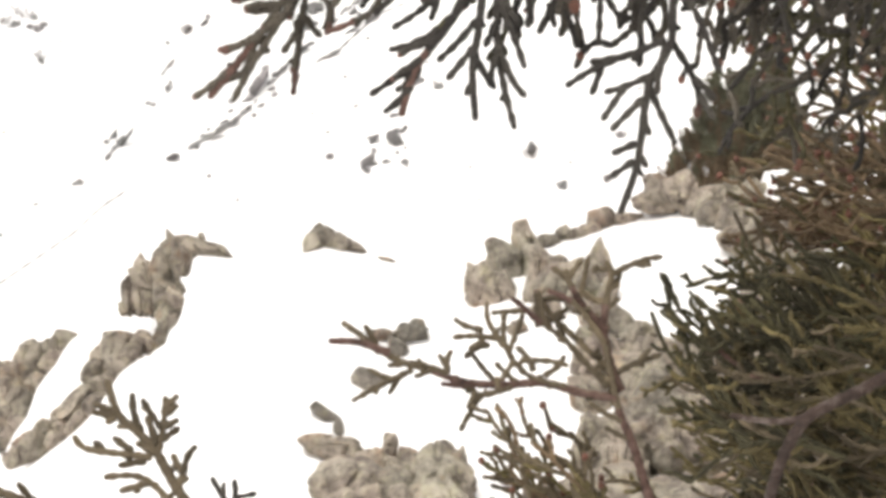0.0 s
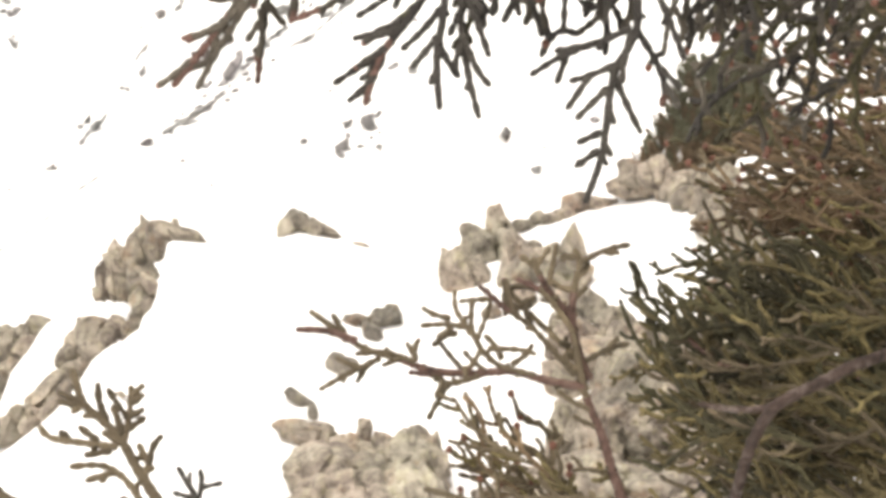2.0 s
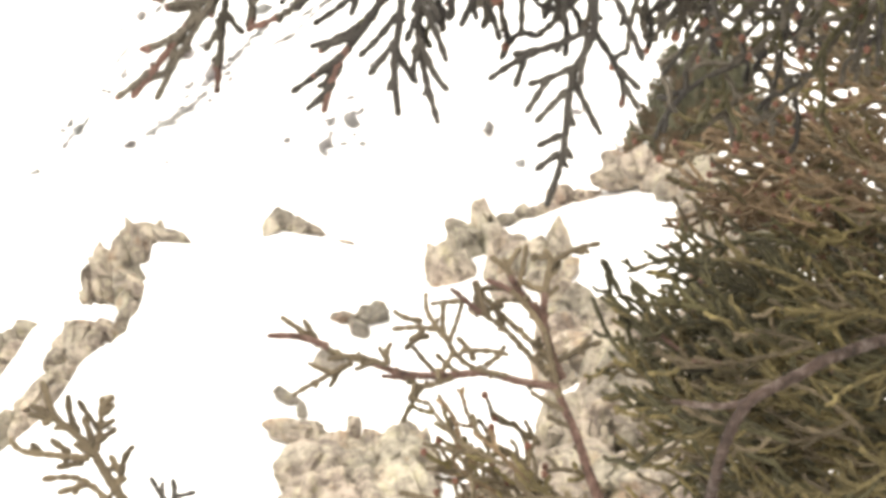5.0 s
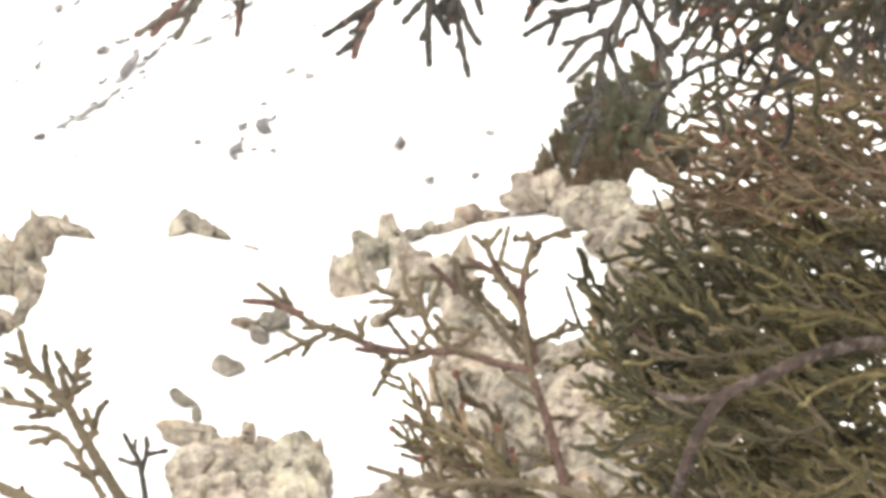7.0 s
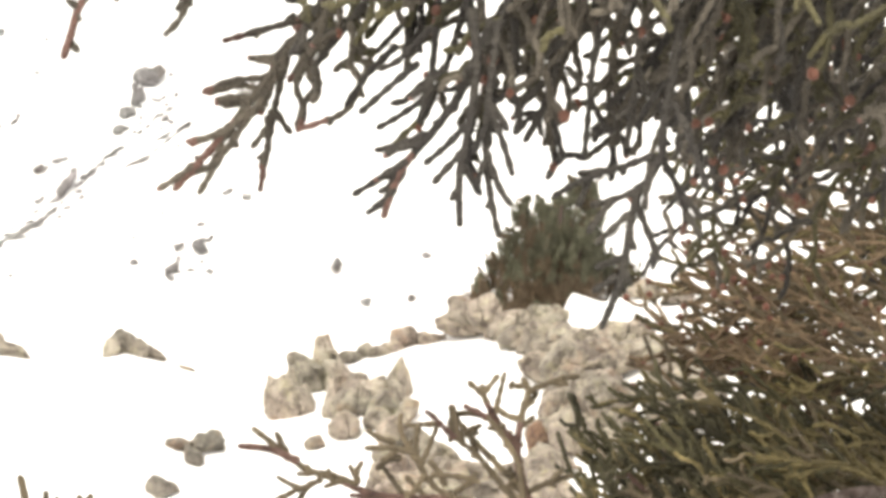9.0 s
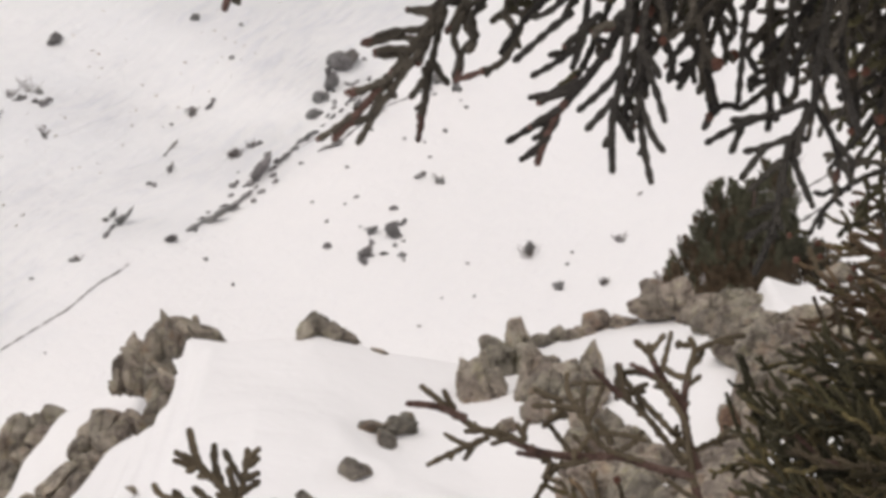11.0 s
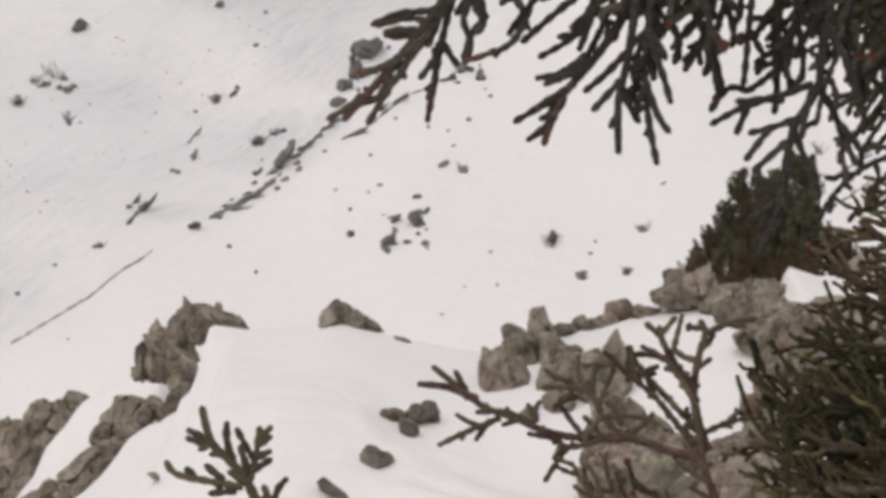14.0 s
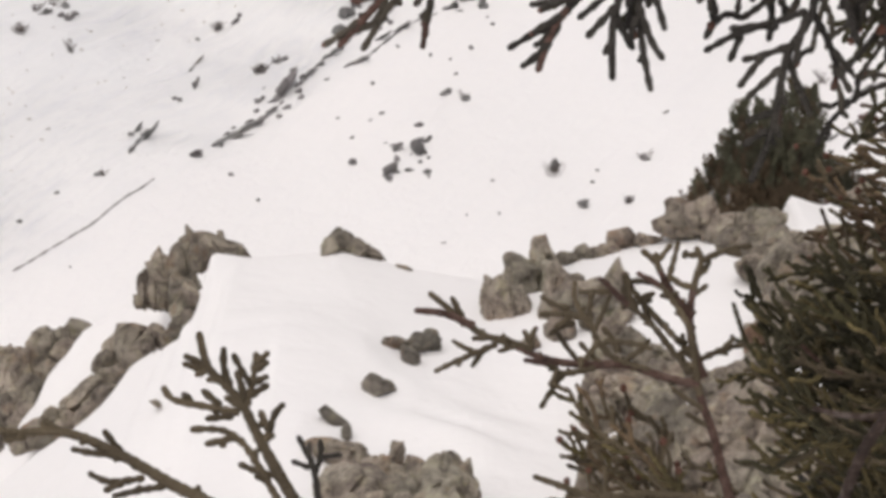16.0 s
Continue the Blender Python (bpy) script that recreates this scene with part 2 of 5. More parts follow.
def height(x, y):
    x, y = np.asarray(x, float), np.asarray(y, float)
    edge = ramp(y, 53.0, 55.9)
    low = ramp(y, 43.0, 53.0)
    zc = (crest(x, 1.8) * (1.0 - low) + crest(x, 0.6) * low) * (1.0 - edge) + crest(x, 0.07) * edge
    near = np.where(y < 0, 0.12 * y, 0.07 * y) + 0.08 * waves(x, y, 3.0, 2.0) * ramp(np.abs(y), 3, 10)
    s = np.clip((y - 40.0) / 16.0, 0.0, 1.0)
    front = 2.8 + (zc - 2.8) * s * (1.3 - 0.3 * s) + 0.1 * waves(x, y, 2.2, 5.0) * np.sin(np.pi * s)
    for hx, hy, wide, deep in SCOOPS:
        d = np.hypot((x - hx) / wide, (y - hy) / (1.6 * wide))
        front = front + deep * (0.55 * np.exp(-((d - 1.25) / 0.3) ** 2) - np.exp(-d ** 2)) * np.sin(np.pi * s)
    lips = np.exp(-((x - 0.2) / 1.2) ** 2 - ((y - 46.6) / 1.5) ** 2) + 0.7 * np.exp(-((x + 3.6) / 1.1) ** 2 - ((y - 50.0) / 2.0) ** 2)
    front = front + 0.26 * lips * np.abs(np.sin(2.2 * y + 1.1 * np.sin(0.9 * x) + 0.5 * x)) ** 0.6
    back = zc - (zc - 2.0) * ramp(y, 55.6, 72.0)
    second = sum(np.interp(x + o, RIDGE_X, RIDGE_Z) for o in (-0.05, 0.05)) / 2.0 - np.where(y < 61.0, 0.75, 0.16) * np.abs(y - 61.0) ** 1.5
    back = np.maximum(back, second)
    far = 2.0 + 0.93 * np.maximum(y - 74.0, 0.0) * ramp(y, 70, 90) + 0.9 * waves(x, y, 16.0, 1.0) * ramp(y, 78, 110)
    far = far + 0.12 * waves(x, y, 2.6, 7.0) * ramp(y, 80, 100)
    far = np.where(y > 420.0, 2.0 + 0.93 * 346.0 + (y - 420.0) * 0.25 + 0.9 * waves(x, y, 16.0, 1.0), far)
    out = np.where(y < 40.0, near, np.where(y < 56.0, front, np.where(y < 74.0, back, far)))
    return out



def spread(a, b, step_at, out):
    """Grid lines: dense between a and b, ever wider outside."""
    lines = list(np.arange(a, b + 1e-6, step_at))
    far, gap = b, step_at
    while far < out[1]:
        gap = min(gap * 1.12, 25.0)
        far += gap
        lines.append(far)
    far, gap = a, step_at
    while far > out[0]:
        gap = min(gap * 1.12, 25.0)
        far -= gap
        lines.insert(0, far)
    return np.array(lines)


def build_ground():
    xs = spread(-7.5, 11.0, 0.1, (-420.0, 420.0))
    ys = np.concatenate([np.arange(-80, -4, 6.0), np.arange(-4, 40, 1.0), np.arange(40, 53, 0.2), np.arange(53, 57, 0.12), np.arange(57, 64, 0.3), np.arange(64, 84, 1.0),
                         np.arange(84, 175, 0.9), np.arange(175, 430, 6.0), np.arange(430, 900, 25.0)])
    gx, gy = np.meshgrid(xs, ys)
    gz = height(gx, gy)
    n, m = len(xs), len(ys)
    verts = np.stack([gx, gy, gz], -1).reshape(-1, 3).tolist()
    faces = [(j * n + i, j * n + i + 1, (j + 1) * n + i + 1, (j + 1) * n + i) for j in range(m - 1) for i in range(n - 1)]
    ob = new("ground", mesh_from("ground", verts, faces, [SNOW]))
    tagged(ob, "snow-covered mountain slope with a near spur and gully", "snow slope", kind="structure")
    return ob


build_ground()

# ---- rocks ----
_ball = {}


def ball(level):
    if level not in _ball:
        bm = bmesh.new()
        bmesh.ops.create_icosphere(bm, subdivisions=level, radius=1.0)
        bm.verts.ensure_lookup_table()
        _ball[level] = (np.array([v.co[:] for v in bm.verts]), [tuple(v.index for v in f.verts) for f in bm.faces])
        bm.free()
    return _ball[level]


def cleft(rng, boxy):
    """The cleavage planes of one block, round its own middle."""
    turn_ = np.array(Euler(rng.uniform(-0.35, 0.35, 3)).to_matrix())
    box = np.concatenate([np.eye(3), -np.eye(3)]) + rng.normal(0, 0.22, (6, 3))
    normals = np.concatenate([box @ turn_, rng.normal(size=(7, 3))])
    normals /= np.linalg.norm(normals, axis=1)[:, None]
    return normals, np.concatenate([rng.uniform(0.5, 0.72, 6) if boxy else rng.uniform(0.7, 0.95, 6), rng.uniform(0.62, 0.9, 7)])


def fracture(dirs, r, rng, count, depth):
    """Breaks a body into blocks along steep joints: each block has its own flat face, with an open crack between."""
    dip = np.array(Euler(rng.uniform(-0.5, 0.5, 3)).to_matrix())
    metric = dip * np.array([[1.25], [1.0], [0.62]])
    seeds = rng.normal(size=(count, 3))
    seeds *= (np.median(r) * rng.uniform(0.75, 1.0, count) / np.linalg.norm(seeds, axis=1))[:, None]
    gaps = np.linalg.norm((dirs * r[:, None])[:, None] @ metric.T - seeds[None] @ metric.T, axis=2)
    block = gaps.argmin(1)
    near = np.sort(gaps, axis=1)
    joint = np.exp(-((near[:, 1] - near[:, 0]) / (0.07 * np.median(r))) ** 2) if count > 1 else 0.0
    for b in range(count):
        mine = block == b
        if mine.sum() < 4:
            continue
        facing = dirs[mine].mean(0)
        facing = facing / np.linalg.norm(facing) + rng.normal(0, 0.22, 3)
        facing /= np.linalg.norm(facing)
        along = dirs[mine] @ facing
        face = np.percentile(r[mine] * along, rng.uniform(62, 90))
        r[mine] = np.minimum(r[mine], np.where(along > 0.25, face / np.maximum(along, 0.25), 9.0)) * (1 + depth * rng.uniform(-0.45, 0.45))
    return r * (1 - depth * joint)


def rock(name, x, y, z, wide, tall, turn, material, label, category, group, seed, level, chunks, rough, taper=0.0):
    """An outcrop: a few cleft blocks grown together into one craggy, jointed body, of that width and height."""
    rng = np.random.default_rng(seed)
    dirs, faces = ball(level)
    big = max(wide, tall)
    deep = min(1.1 * big, 2.2 * min(wide, tall))
    r = np.full(len(dirs), 0.12)
    for n, (ox, oz, size) in enumerate(chunks(random.Random(seed))):
        normals, reach = cleft(rng, big < 0.5)
        middle = np.array([ox, rng.uniform(-0.12, 0.1), oz])
        room = reach * size * 0.55 + normals @ middle
        dots = dirs @ normals.T
        if n == 0 and room.min() > 0.02:
            r = np.maximum(r, np.minimum((np.maximum(dots, 0.0) / room) ** 20 @ np.ones(len(room)), 1e12) ** (-1 / 20))
            continue
        leave = np.where(dots > 1e-4, room / np.maximum(dots, 1e-4), 9.0).min(1)
        enter = np.where(dots < -1e-4, room / np.minimum(dots, -1e-4), -9.0).max(1)
        r = np.where((leave > 0) & (enter < leave), np.maximum(r, np.minimum(leave, 0.9)), r)
    if level > 2:
        r = fracture(dirs, r, rng, 8 if big > 1.1 else 6 if big > 0.6 else 5, 0.13)
        if big > 1.1:
            r = fracture(dirs, r, rng, 12, 0.04)
    off = Vector(rng.uniform(-50, 50, 3))
    for i, d in enumerate(dirs):
        v = Vector(d) * r[i] * 1.8
        r[i] *= 1 + rough * (0.35 * noise.fractal(v * 1.7 + off, 1.0, 2.1, 3) - 0.9 * max(0.0, 0.2 - abs(noise.noise(v * 2.3 - off))) + 0.4 * noise.fractal(v * 7.0 - off, 0.7, 2.2, 4))
    pts = dirs * r[:, None]
    pts -= (pts.max(0) + pts.min(0)) / 2
    pts[:, :2] *= 1 - taper * (pts[:, 2:] - pts[:, 2].min()) / np.ptp(pts[:, 2])
    pts = pts / (pts.max(0) - pts.min(0)) * (wide, deep, tall)
    ob = new(name, mesh_from(name, pts.tolist(), faces, [material], smooth=False))
    ob.matrix_world = pose(x, y, z, 0, -turn, 0)
    return tagged(ob, label, category, group)


def craggy(rng):
    return [(0, 0, 0.9)] + [(rng.uniform(-0.3, 0.3), rng.uniform(-0.3, 0.2), rng.uniform(0.5, 0.75)) for k in range(3)]


def knuckled(rng):
    return [(0, 0, 1.0)] + [(rng.uniform(-0.2, 0.2), rng.uniform(-0.3, 0.1), rng.uniform(0.5, 0.75)) for k in range(2)]


def plain_block(rng):
    return [(0, 0, 1.0), (rng.uniform(-0.3, 0.3), rng.uniform(-0.3, 0.3), 0.5)]


def scattered(rng):
    return [(rng.uniform(-0.36, 0.36), rng.uniform(-0.36, 0.36), rng.uniform(0.35, 0.7)) for k in range(6)]


WEST_CHAIN = [
    (-5.13, 56.8, 11.16, 0.46, 0.66, 0),
    (-5.27, 56.9, 10.74, 0.54, 0.87, -38),
    (-5.53, 57, 10.34, 0.46, 0.4, 25),
    (-5.38, 58.3, 12.37, 0.56, 0.68, 0),
    (-6.01, 58.4, 11.99, 0.56, 1.06, 4),
    (-6.25, 58.6, 11.64, 0.48, 0.84, 6),
    (-5.51, 58, 12.11, 0.67, 1.24, 0),
    (-5.08, 57.6, 12.18, 0.61, 0.83, -6),
    (-5.33, 58, 12.67, 0.23, 0.54, 14),
    (-4.92, 57.8, 12.5, 0.85, 0.4, -18),
    (-4.37, 57.2, 12.23, 1.04, 0.34, -20),
    (-4.63, 57.4, 12.52, 0.21, 0.3, 0),
    (-5.7, 58.6, 11.9, 1.12, 1.09, 0),
    (-5.84, 58.1, 11.55, 0.77, 0.95, 0),
    (-5.37, 57.4, 11.32, 0.68, 0.82, 8),
    (-6.42, 58.7, 11.39, 0.3, 0.41, 15),
]
WEST_CHAIN_B = [
    (-5.42, 57.2, 10.86, 0.55, 0.8, 0),
    (-6.5, 57.9, 10.48, 0.91, 0.81, 15),
    (-6.84, 58, 10.21, 0.69, 0.73, 30),
    (-5.96, 57.6, 10.48, 0.53, 0.59, 0),
    (-5.57, 57.2, 10.32, 0.57, 0.46, 0),
    (-6.2, 57.5, 10.25, 0.6, 0.46, 30),
    (-7.05, 57.9, 9.96, 0.61, 0.46, 40),
    (-6.47, 57.4, 10.03, 0.55, 0.54, 40),
    (-6.91, 57.6, 9.59, 0.82, 0.46, 38),
    (-7.39, 57.9, 9.32, 1.04, 0.62, 42),
    (-7, 57.4, 9.23, 0.84, 0.46, 42),
    (-7.74, 58.2, 9.08, 0.55, 0.54, 40),
    (-7.31, 57.4, 8.84, 0.76, 0.46, 45),
    (-8.19, 58.4, 8.92, 0.61, 0.46, 10),
    (-7.75, 57.8, 8.68, 0.82, 0.54, 30),
    (-8.51, 58.6, 8.54, 1.25, 0.68, 20),
]
WEST_RIDGE = [
    (-9.69, 63, 10.26, 1.32, 1.82, 0),
    (-10.6, 63.4, 10.78, 1.28, 0.89, -5),
    (-11.3, 63.4, 10.8, 1.06, 0.83, 10),
    (-9.89, 63.2, 10.85, 1.05, 0.74, 10),
    (-9.07, 62.8, 10.92, 0.69, 1.23, -18),
    (-8.73, 63, 11.08, 0.75, 0.97, -20),
    (-8.38, 63.2, 11.37, 0.94, 0.67, 20),
    (-8.81, 62.8, 10.63, 0.96, 0.73, 40),
    (-9.21, 62.5, 10.08, 0.75, 1.01, -15),
    (-9.48, 62.4, 9.47, 1.28, 1.3, 40),
    (-10.78, 63, 8.87, 1.95, 1.62, 20),
    (-8.53, 62.7, 10.93, 0.84, 0.58, 40),
]
MOUND_STONES = [
    (-2.12, 56.2, 12.2, 0.67, 0.68, 0, 0.55),
    (-2.31, 55.86, 12.02, 0.4, 0.44, 0, 0.5),
    (-1.85, 56.2, 12.09, 0.67, 0.44, -25, 0.3),
    (-1.53, 56.2, 12, 0.77, 0.24, -25, 0.3),
    (-0.81, 55.82, 11.61, 0.4, 0.11, -22, 0.1),
    (-4.99, 48.48, 7.91, 0.23, 0.13, -30, 0.1),
]
NORTH_BLOCKS = [
    (3.03, 47.62, 7.91, 1.24, 0.88, 0),
    (3.54, 46.88, 7.63, 0.99, 0.97, 0),
    (4.7, 55.2, 12.59, 0.66, 0.72, 10),
    (5.03, 55.1, 12.5, 0.8, 0.8, 0),
    (5.38, 55, 12.29, 0.66, 0.84, 0),
    (4.39, 55.5, 12.44, 0.5, 0.44, 0),
    (4.69, 55.4, 12.28, 0.92, 0.33, 0),
    (5.55, 55, 12.1, 0.53, 0.57, 0),
    (5.92, 51.94, 10.95, 0.82, 0.9, -40),
    (6.16, 50.34, 10.14, 0.84, 1.08, -20),
    (5.52, 49.16, 9.2, 0.63, 0.5, 0),
    (5.92, 53.3, 11.61, 0.76, 0.74, 0),
    (6.42, 52.5, 11.41, 1.01, 0.98, 0),
    (6.05, 48.62, 9.13, 1.04, 1.01, 0),
    (5.84, 55.6, 12.43, 0.83, 0.57, 0),
    (6.32, 55.6, 12.48, 0.96, 0.65, 0),
]
NORTH_BLOCKS_B = [
    (6.71, 55.5, 12.35, 0.69, 0.73, 0),
    (6.44, 51.06, 10.66, 1.35, 1.2, -30),
    (6.5, 48.94, 9.58, 1.4, 1.6, 0),
    (5.88, 49.44, 9.56, 0.83, 1.04, -20),
    (7.42, 52.4, 11.44, 1.38, 0.74, 0),
    (6.15, 52.54, 11.25, 0.88, 0.74, 0),
    (6.92, 51.3, 10.85, 1.11, 1.08, 0),
    (7.41, 51.64, 11.03, 1.11, 0.73, 8),
    (8.03, 51.28, 10.91, 1.36, 0.96, 0),
    (8.08, 48.86, 9.77, 1.65, 1.84, 0),
    (8.5, 55.82, 13.13, 0.81, 0.44, 0),
    (9.03, 55.2, 12.91, 0.8, 0.52, 0),
    (6.25, 50.46, 10.07, 0.78, 0.44, 34),
    (6.58, 47.92, 8.75, 0.74, 0.64, 38),
    (6.42, 50.86, 10.37, 0.54, 0.5, 24),
    (6, 49, 9.25, 0.63, 0.75, 21),
]
NORTH_BLOCKS_C = [
    (6.48, 48.3, 8.96, 0.48, 0.5, -11),
    (6.34, 49.06, 9.39, 0.83, 0.7, 34),
    (6.8, 50.38, 10.19, 0.7, 0.72, 25),
]
FOOT_ROCKS = [
    (-0.72, 43.5, 5.72, 0.8, 0.9, 8, 0.3),
    (-1.35, 43.76, 5.81, 1.46, 1.24, 9, 0.3),
    (-0.05, 43.82, 5.85, 1.3, 1.5, -7, 0.2),
    (0.25, 43.95, 6.02, 0.42, 0.9, -14, 0.2),
    (-0.78, 45.4, 6.61, 0.3, 0.65, -3, 0.05),
    (-0.62, 44.32, 6.03, 0.54, 0.85, 22),
    (-0.5, 44.9, 6.33, 0.4, 0.56, -12, 0.3),
    (-0.7, 44.45, 6.2, 0.27, 0.4, 14, 0.2),
    (-0.42, 44.35, 6.1, 0.24, 0.42, 20, 0.3),
    (-1.75, 45.6, 6.71, 0.5, 1.12, 72, 0.65),
    (-1.36, 45.44, 6.6, 0.75, 0.37, -25, 0.3),
    (-1.01, 44.76, 6.28, 0.74, 0.62, -3),
    (-1.35, 42.86, 5.24, 1.51, 1.47, -3),
    (-0.15, 42.78, 5.17, 1.51, 1.47, -3),
]
FOOT_BOULDERS = [
    (2.61, 47.08, 7.51, 0.74, 0.87, 7),
    (3.47, 46.74, 7.47, 0.99, 0.75, 12),
    (3.79, 47.9, 8.14, 0.97, 0.68, -3),
    (2.83, 43.96, 5.86, 0.94, 1.21, -3),
    (3.81, 44.76, 6.43, 1.37, 1.33, -3),
    (4.75, 46.54, 7.75, 1.44, 1.4, -3),
    (4.73, 43.94, 5.97, 1.56, 1.52, -3),
    (3.71, 42.88, 5.19, 1.61, 1.38, -3),
    (1.59, 43.4, 5.35, 1.53, 0.89, -3),
    (3.74, 44.82, 6.62, 2.01, 1.96, -3),
    (4.87, 44.74, 6.77, 2.01, 2.27, -3),
    (2.61, 44.4, 6.23, 1.25, 1.53, -3),
    (4.16, 43, 5.3, 2.43, 1.48, -3),
    (5.74, 44, 6.28, 2.29, 2.23, -3),
    (2.36, 43.08, 5.32, 1.83, 1.48, -3),
]
FOOT_RUBBLE = [
    (3.64, 47.7, 7.95, 0.88, 0.46, -26),
    (3.56, 47.92, 8.17, 0.8, 0.85, -26),
    (3.43, 46.78, 7.48, 0.84, 0.76, 13),
    (3.66, 45.66, 6.81, 0.95, 0.6, -1),
    (3.76, 45.54, 6.78, 0.88, 0.75, 26),
    (3.22, 45.46, 6.69, 0.57, 0.8, -8),
    (3.31, 44.98, 6.32, 0.84, 0.55, -16),
    (3.75, 44.42, 5.96, 0.63, 0.43, 31),
    (3.74, 44.62, 6.18, 0.69, 0.81, -9),
    (3.17, 45.88, 6.89, 0.68, 0.67, -14),
    (4.01, 44.48, 6.09, 0.71, 0.68, 5),
    (3.62, 44.92, 6.32, 0.75, 0.62, 23),
    (4.21, 44.42, 6.08, 0.63, 0.75, -37),
    (4.7, 45.48, 6.79, 0.87, 0.5, -22),
    (4.25, 45.28, 6.58, 0.8, 0.42, -29),
    (4.15, 43.96, 5.73, 0.7, 0.64, -20),
]
FOOT_RUBBLE_B = [
    (4.74, 44.36, 6, 0.82, 0.41, -8),
    (4.89, 46.76, 7.69, 0.94, 0.57, -20),
    (4.78, 44.86, 6.46, 0.74, 0.76, -2),
    (4.71, 46.74, 7.66, 0.81, 0.59, 0),
    (4.75, 47.02, 7.81, 0.53, 0.5, -36),
    (5.04, 44.82, 6.45, 0.61, 0.71, 8),
    (4.07, 44.52, 6.16, 0.6, 0.82, -32),
    (4.54, 46.02, 7.23, 0.96, 0.78, 3),
]
WEST_BLOCKS = [
    (1.14, 53.35, 10.58, 1.02, 1.12, 10, 0.3),
    (1.5, 54.4, 11.22, 0.78, 1.1, 38, 0.6),
    (1.97, 54.9, 11.52, 0.68, 1.14, 14, 0.05),
    (1.73, 54.7, 10.95, 0.38, 0.51, 0, 0.1),
    (2.2, 54, 10.98, 0.75, 1.01, 5, 0.2),
    (2.31, 52.23, 10.25, 0.88, 0.9, 0, 0.1),
    (2.11, 51.08, 9.6, 0.6, 0.77, 8, -0.1),
    (1.92, 52.49, 10.29, 0.45, 0.99, 0, 0.1),
    (2.61, 52.44, 10.4, 0.49, 0.64, 0, 0.3),
    (1.55, 50.64, 9.26, 0.39, 0.37, 0, 0.2),
]
CREST_STONES = [
    (2.45, 55.9, 11.82, 0.59, 0.36, 0, 0.3),
    (2.76, 56.1, 11.97, 0.43, 0.39, 0, 0.4),
    (3.02, 55.9, 11.89, 0.55, 0.34, 0, 0.3),
    (3.31, 56.1, 12.02, 0.48, 0.37, 0, 0.2),
    (3.6, 56.2, 12.2, 0.7, 0.62, 12, 0.2),
    (4.08, 56, 12.15, 0.64, 0.36, -8, 0.3),
]
PATCH_EDGE = [
    (2.67, 52.67, 10.51, 0.71, 0.8, 0, 0.25),
    (2.83, 51.81, 10.14, 0.59, 0.7, 0, 0.1),
    (2.5, 53.23, 10.72, 0.54, 0.65, 10, 0.2),
    (3.21, 52.59, 10.63, 0.54, 1.23, -6, 0.65),
    (2.95, 51.59, 10.06, 0.65, 0.76, 0, 0.2),
    (3.27, 51.15, 9.9, 0.4, 0.6, -25, 0.3),
    (2.73, 51.17, 9.76, 0.56, 0.52, 10, 0.1),
    (3, 50.19, 9.35, 0.76, 0.61, 0, 0.1),
    (3.35, 49.7, 9.08, 0.73, 0.55, -32, 0.1),
    (3.71, 48.72, 8.6, 0.91, 0.58, -30, 0.1),
    (4.12, 48.03, 8.26, 0.9, 0.63, -10, 0.1),
    (2.8, 49.56, 8.89, 0.58, 0.46, 0, 0.1),
]
LOW_SLABS = [
    (2.93, 48.19, 8.22, 1.21, 1.1, 0),
    (4.88, 46.99, 7.86, 0.81, 0.47, 12),
    (4.49, 46.19, 7.37, 1.09, 0.59, 0),
    (5.5, 47.94, 8.53, 0.93, 0.72, 0),
    (5.39, 49.34, 9.26, 0.36, 0.42, 5),
    (5.66, 53.9, 11.73, 0.77, 0.68, -40),
    (5.9, 51.8, 10.77, 0.78, 0.68, -40),
]
HAMMER_STONE = [
    (-1.15, 48.2, 8.11, 0.6, 0.5, -20, 0.1),
    (-0.52, 50.66, 9.24, 0.98, 0.42, 8, 0.1),
    (-0.25, 50.8, 9.32, 0.42, 0.54, -6, 0.1),
    (-0.86, 50.62, 9.26, 0.62, 0.32, -8, 0.2),
    (-0.62, 49.98, 8.92, 0.42, 0.5, -10, -0.2),
    (-1.85, 46.95, 7.44, 0.58, 0.24, -40, 0.1),
    (-1.62, 46.55, 7.2, 0.2, 0.34, -8, 0.1),
]
IRON_BLOCKS = [
    (5.39, 48.72, 9.08, 0.42, 0.6, 4, 0.1),
    (7.3, 52.6, 11.62, 0.62, 0.52, 10, 0.2),
]
LICHEN_STONES = [
    (4.98, 46.6, 7.8, 0.8, 0.54, 6, 0.3),
    (4.6, 46.4, 7.55, 0.4, 0.3, -10, 0.3),
]

SPUR_ROCKS = WEST_CHAIN + WEST_CHAIN_B + WEST_RIDGE + MOUND_STONES + NORTH_BLOCKS + NORTH_BLOCKS_B + NORTH_BLOCKS_C + FOOT_ROCKS + FOOT_BOULDERS + FOOT_RUBBLE + FOOT_RUBBLE_B + WEST_BLOCKS + CREST_STONES + PATCH_EDGE + LOW_SLABS


def spur_rocks(stones, material, tone, first):
    """Lays a group of stones and boulders on the near spur."""
    for i, (x, y, z, wide, tall, turn, *taper) in enumerate(stones):
        big = max(wide, tall)
        kind = "boulder" if big > 0.6 else "stone"
        rock(kind, x, y, z, wide, tall, turn, material, f"{tone} limestone {kind} in the snow", kind, "rocks on the near spur", first + i,
             5 if big > 0.6 else 4 if big > 0.3 else 3, craggy if big > 1.1 else knuckled if big > 0.35 else plain_block, 0.1, taper[0] if taper else 0.16)


